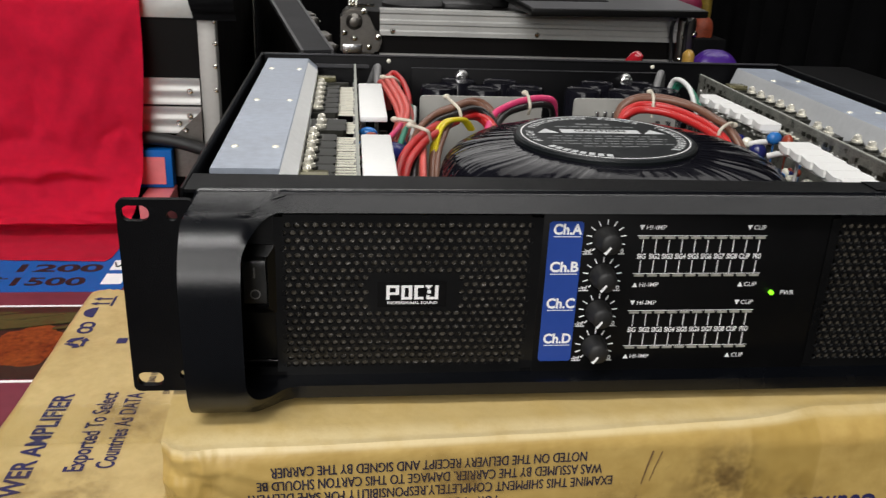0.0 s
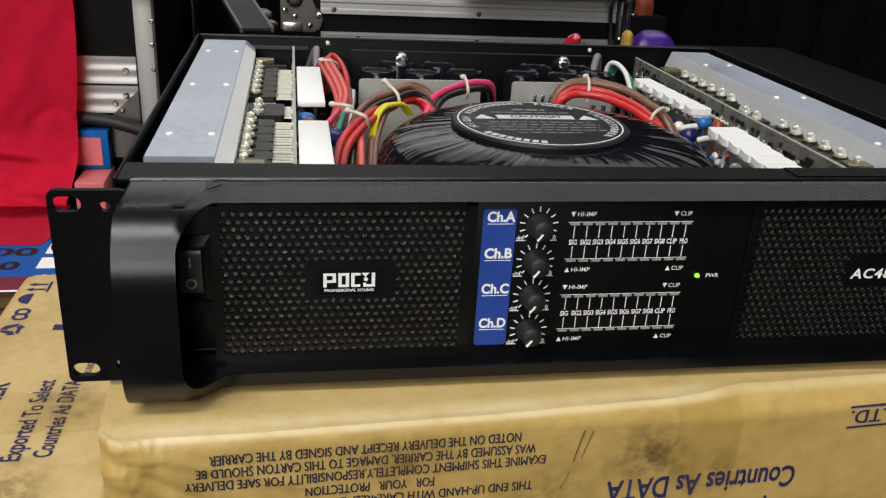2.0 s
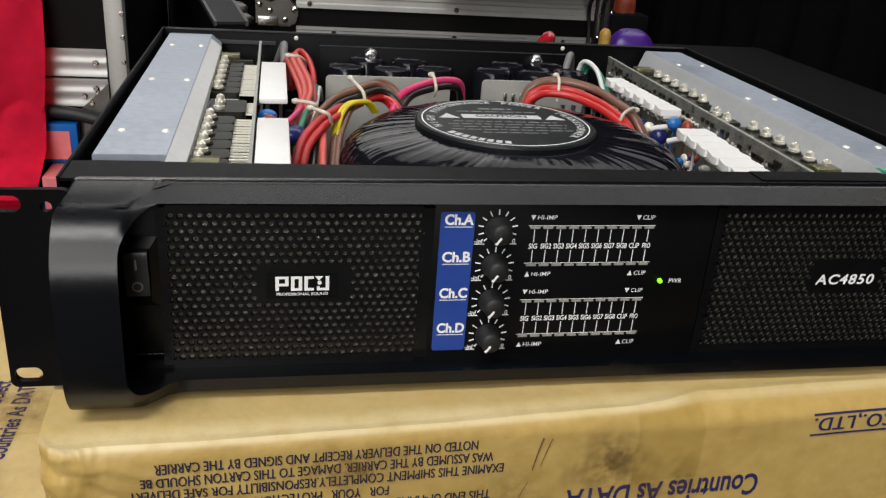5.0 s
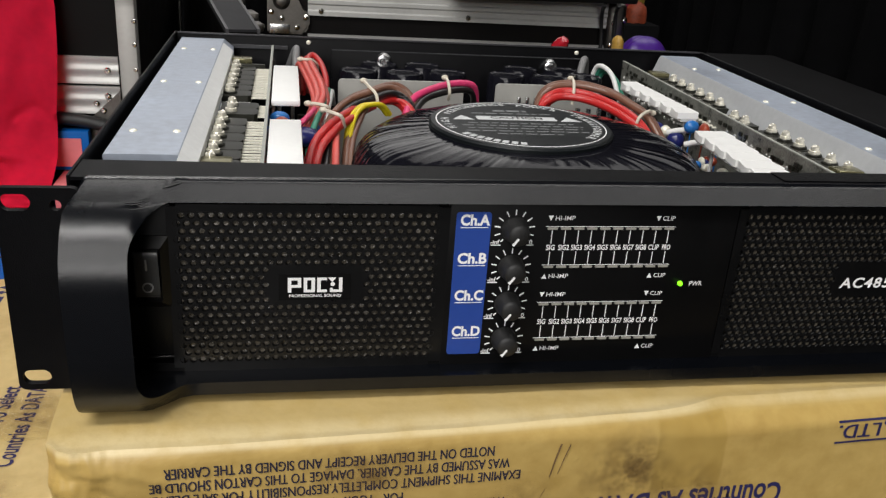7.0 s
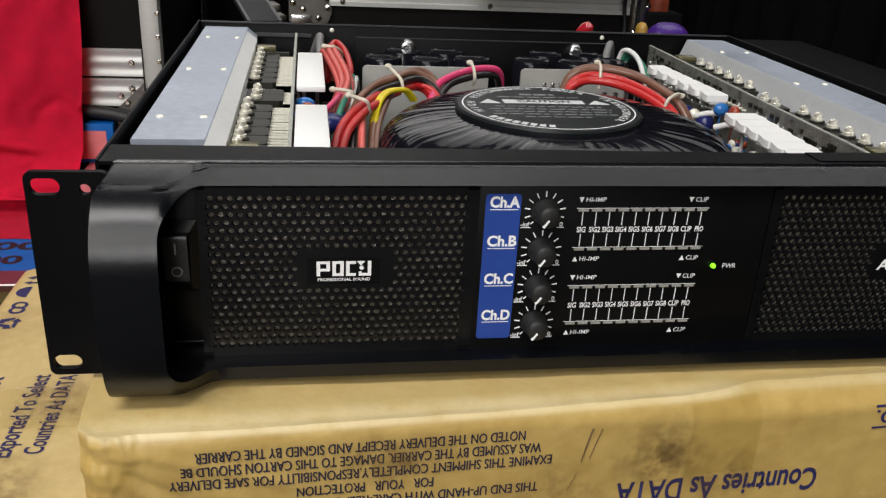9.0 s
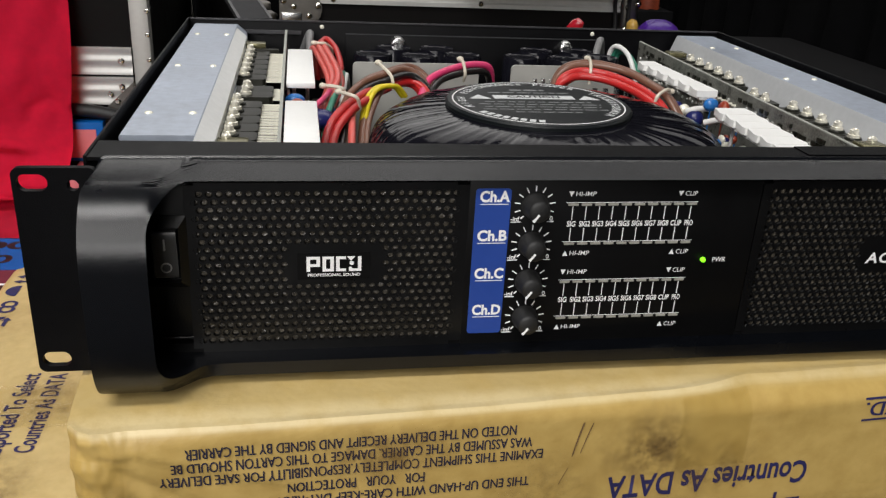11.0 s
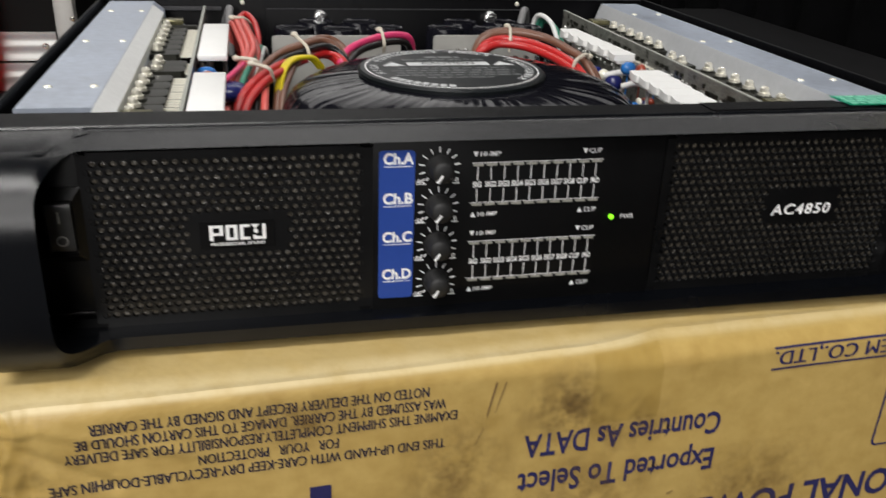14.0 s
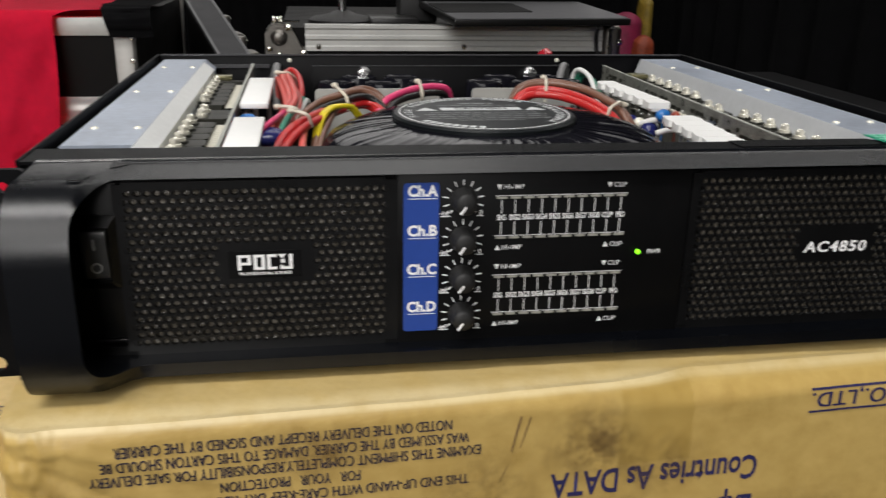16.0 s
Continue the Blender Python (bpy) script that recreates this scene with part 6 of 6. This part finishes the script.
# red plug behind the amplifier
plug = thing("cable_plug", "red plug on a black cable behind the amplifier", "plug")
part("tip", lathe(bmesh.new(), [(0, 0.014), (0.004, 0.013), (0.0065, 0.009), (0.0070, 0.0), (0, 0)], 20, (0.1180, 0.465, 0.0720), pose(0, 0, 0, 30, 25, 0)), material("red_plastic", (0.35, 0.01, 0.02), 0.15, coat=0.5), plug, "glossy red tip")
part("cable", tube(bmesh.new(), [(0.1180, 0.465, 0.0730), (0.1130, 0.470, 0.060), (0.105, 0.480, -0.05), (0.11, 0.50, STAGE + 0.004)], 0.0040, 8, 6), black_rubber, plug)

# soft bags beside the case
def bag(x, y, rx, ry, top, mat, label, low=STAGE):
    bm = bmesh.new()
    n, rows = 40, 80
    ring = []
    for j in range(rows + 1):
        v = j / rows
        z = top - (top - low) * (1 - v) ** 2.2
        cap = min(0.045, rx)
        f = (1 - 0.15 * v) * (math.sqrt(max(0, 1 - ((z - top + cap) / cap) ** 2)) if z > top - cap else 1)
        ring.append([bm.verts.new((x + rx * f * math.cos(2 * math.pi * i / n) * (1 + 0.12 * noise.noise((math.cos(6.283 * i / n) * 2, math.sin(6.283 * i / n) * 2, v * 6))), y + ry * f * math.sin(2 * math.pi * i / n), z + 0.16 * rx * f * noise.noise((math.cos(6.283 * i / n) * 1.5 + x * 9, math.sin(6.283 * i / n) * 1.5, f * 2)))) for i in range(n)])
    for a, c in zip(ring, ring[1:]):
        for i in range(n):
            bm.faces.new((a[i], a[(i + 1) % n], c[(i + 1) % n], c[i]))
    bm.faces.new(ring[0])
    return tagged(part("bag", bm, mat, angle=80), label, "bag", group="soft bags behind")


bag(0.390, 0.905, 0.052, 0.036, 0.0240, material("purple_plastic", (0.055, 0.013, 0.20), 0.35, vary=0.2), "shiny purple plastic bag standing behind the amplifier")
bag(0.3325, 0.862, 0.0095, 0.012, 0.0295, material("ochre_plastic", (0.42, 0.25, 0.05), 0.4, vary=0.3), "small ochre yellow bag beside the purple bag")
rest = thing("equipment_case", "black equipment case far behind the laptop", "case")
part("body", box(bmesh.new(), 0.85, 1.14, 2.55, 2.95, FLOOR, -0.176, 0.006), drape_black, rest)
bag(1.020, 2.67, 0.062, 0.05, -0.030, material("magenta_cloth", (0.20, 0.008, 0.045), 0.6, vary=0.4, scale=30), "crumpled magenta cloth bag on a black case", -0.174)
bag(1.098, 2.70, 0.026, 0.05, 0.020, material("yellow_cloth", (0.22, 0.15, 0.015), 0.6, vary=0.5, scale=30), "crumpled yellow cloth bag on a black case", -0.174)
bag(1.072, 2.62, 0.040, 0.04, -0.105, material("orange_cloth", (0.24, 0.040, 0.012), 0.6, vary=0.5, scale=30), "crumpled orange cloth bag on a black case", -0.174)
# side stand and pale post
side = thing("side_stand", "low stand covered in black cloth", "stand")
part("skirt", box(bmesh.new(), 0.427, 0.658, 0.302, 0.998, STAGE, -0.0165), drape_black, side)
part("top", box(bmesh.new(), 0.425, 0.660, 0.300, 1.000, -0.0160, -0.012, 0.001), drape_black, side)
tagged(part("post", box(bmesh.new(), 0.664, 0.704, 0.480, 0.530, STAGE, 1.30, 0.003), material("pale_paint", (0.62, 0.60, 0.50), 0.5, vary=0.05, scale=6)), "pale painted upright post beside the stand", "post")
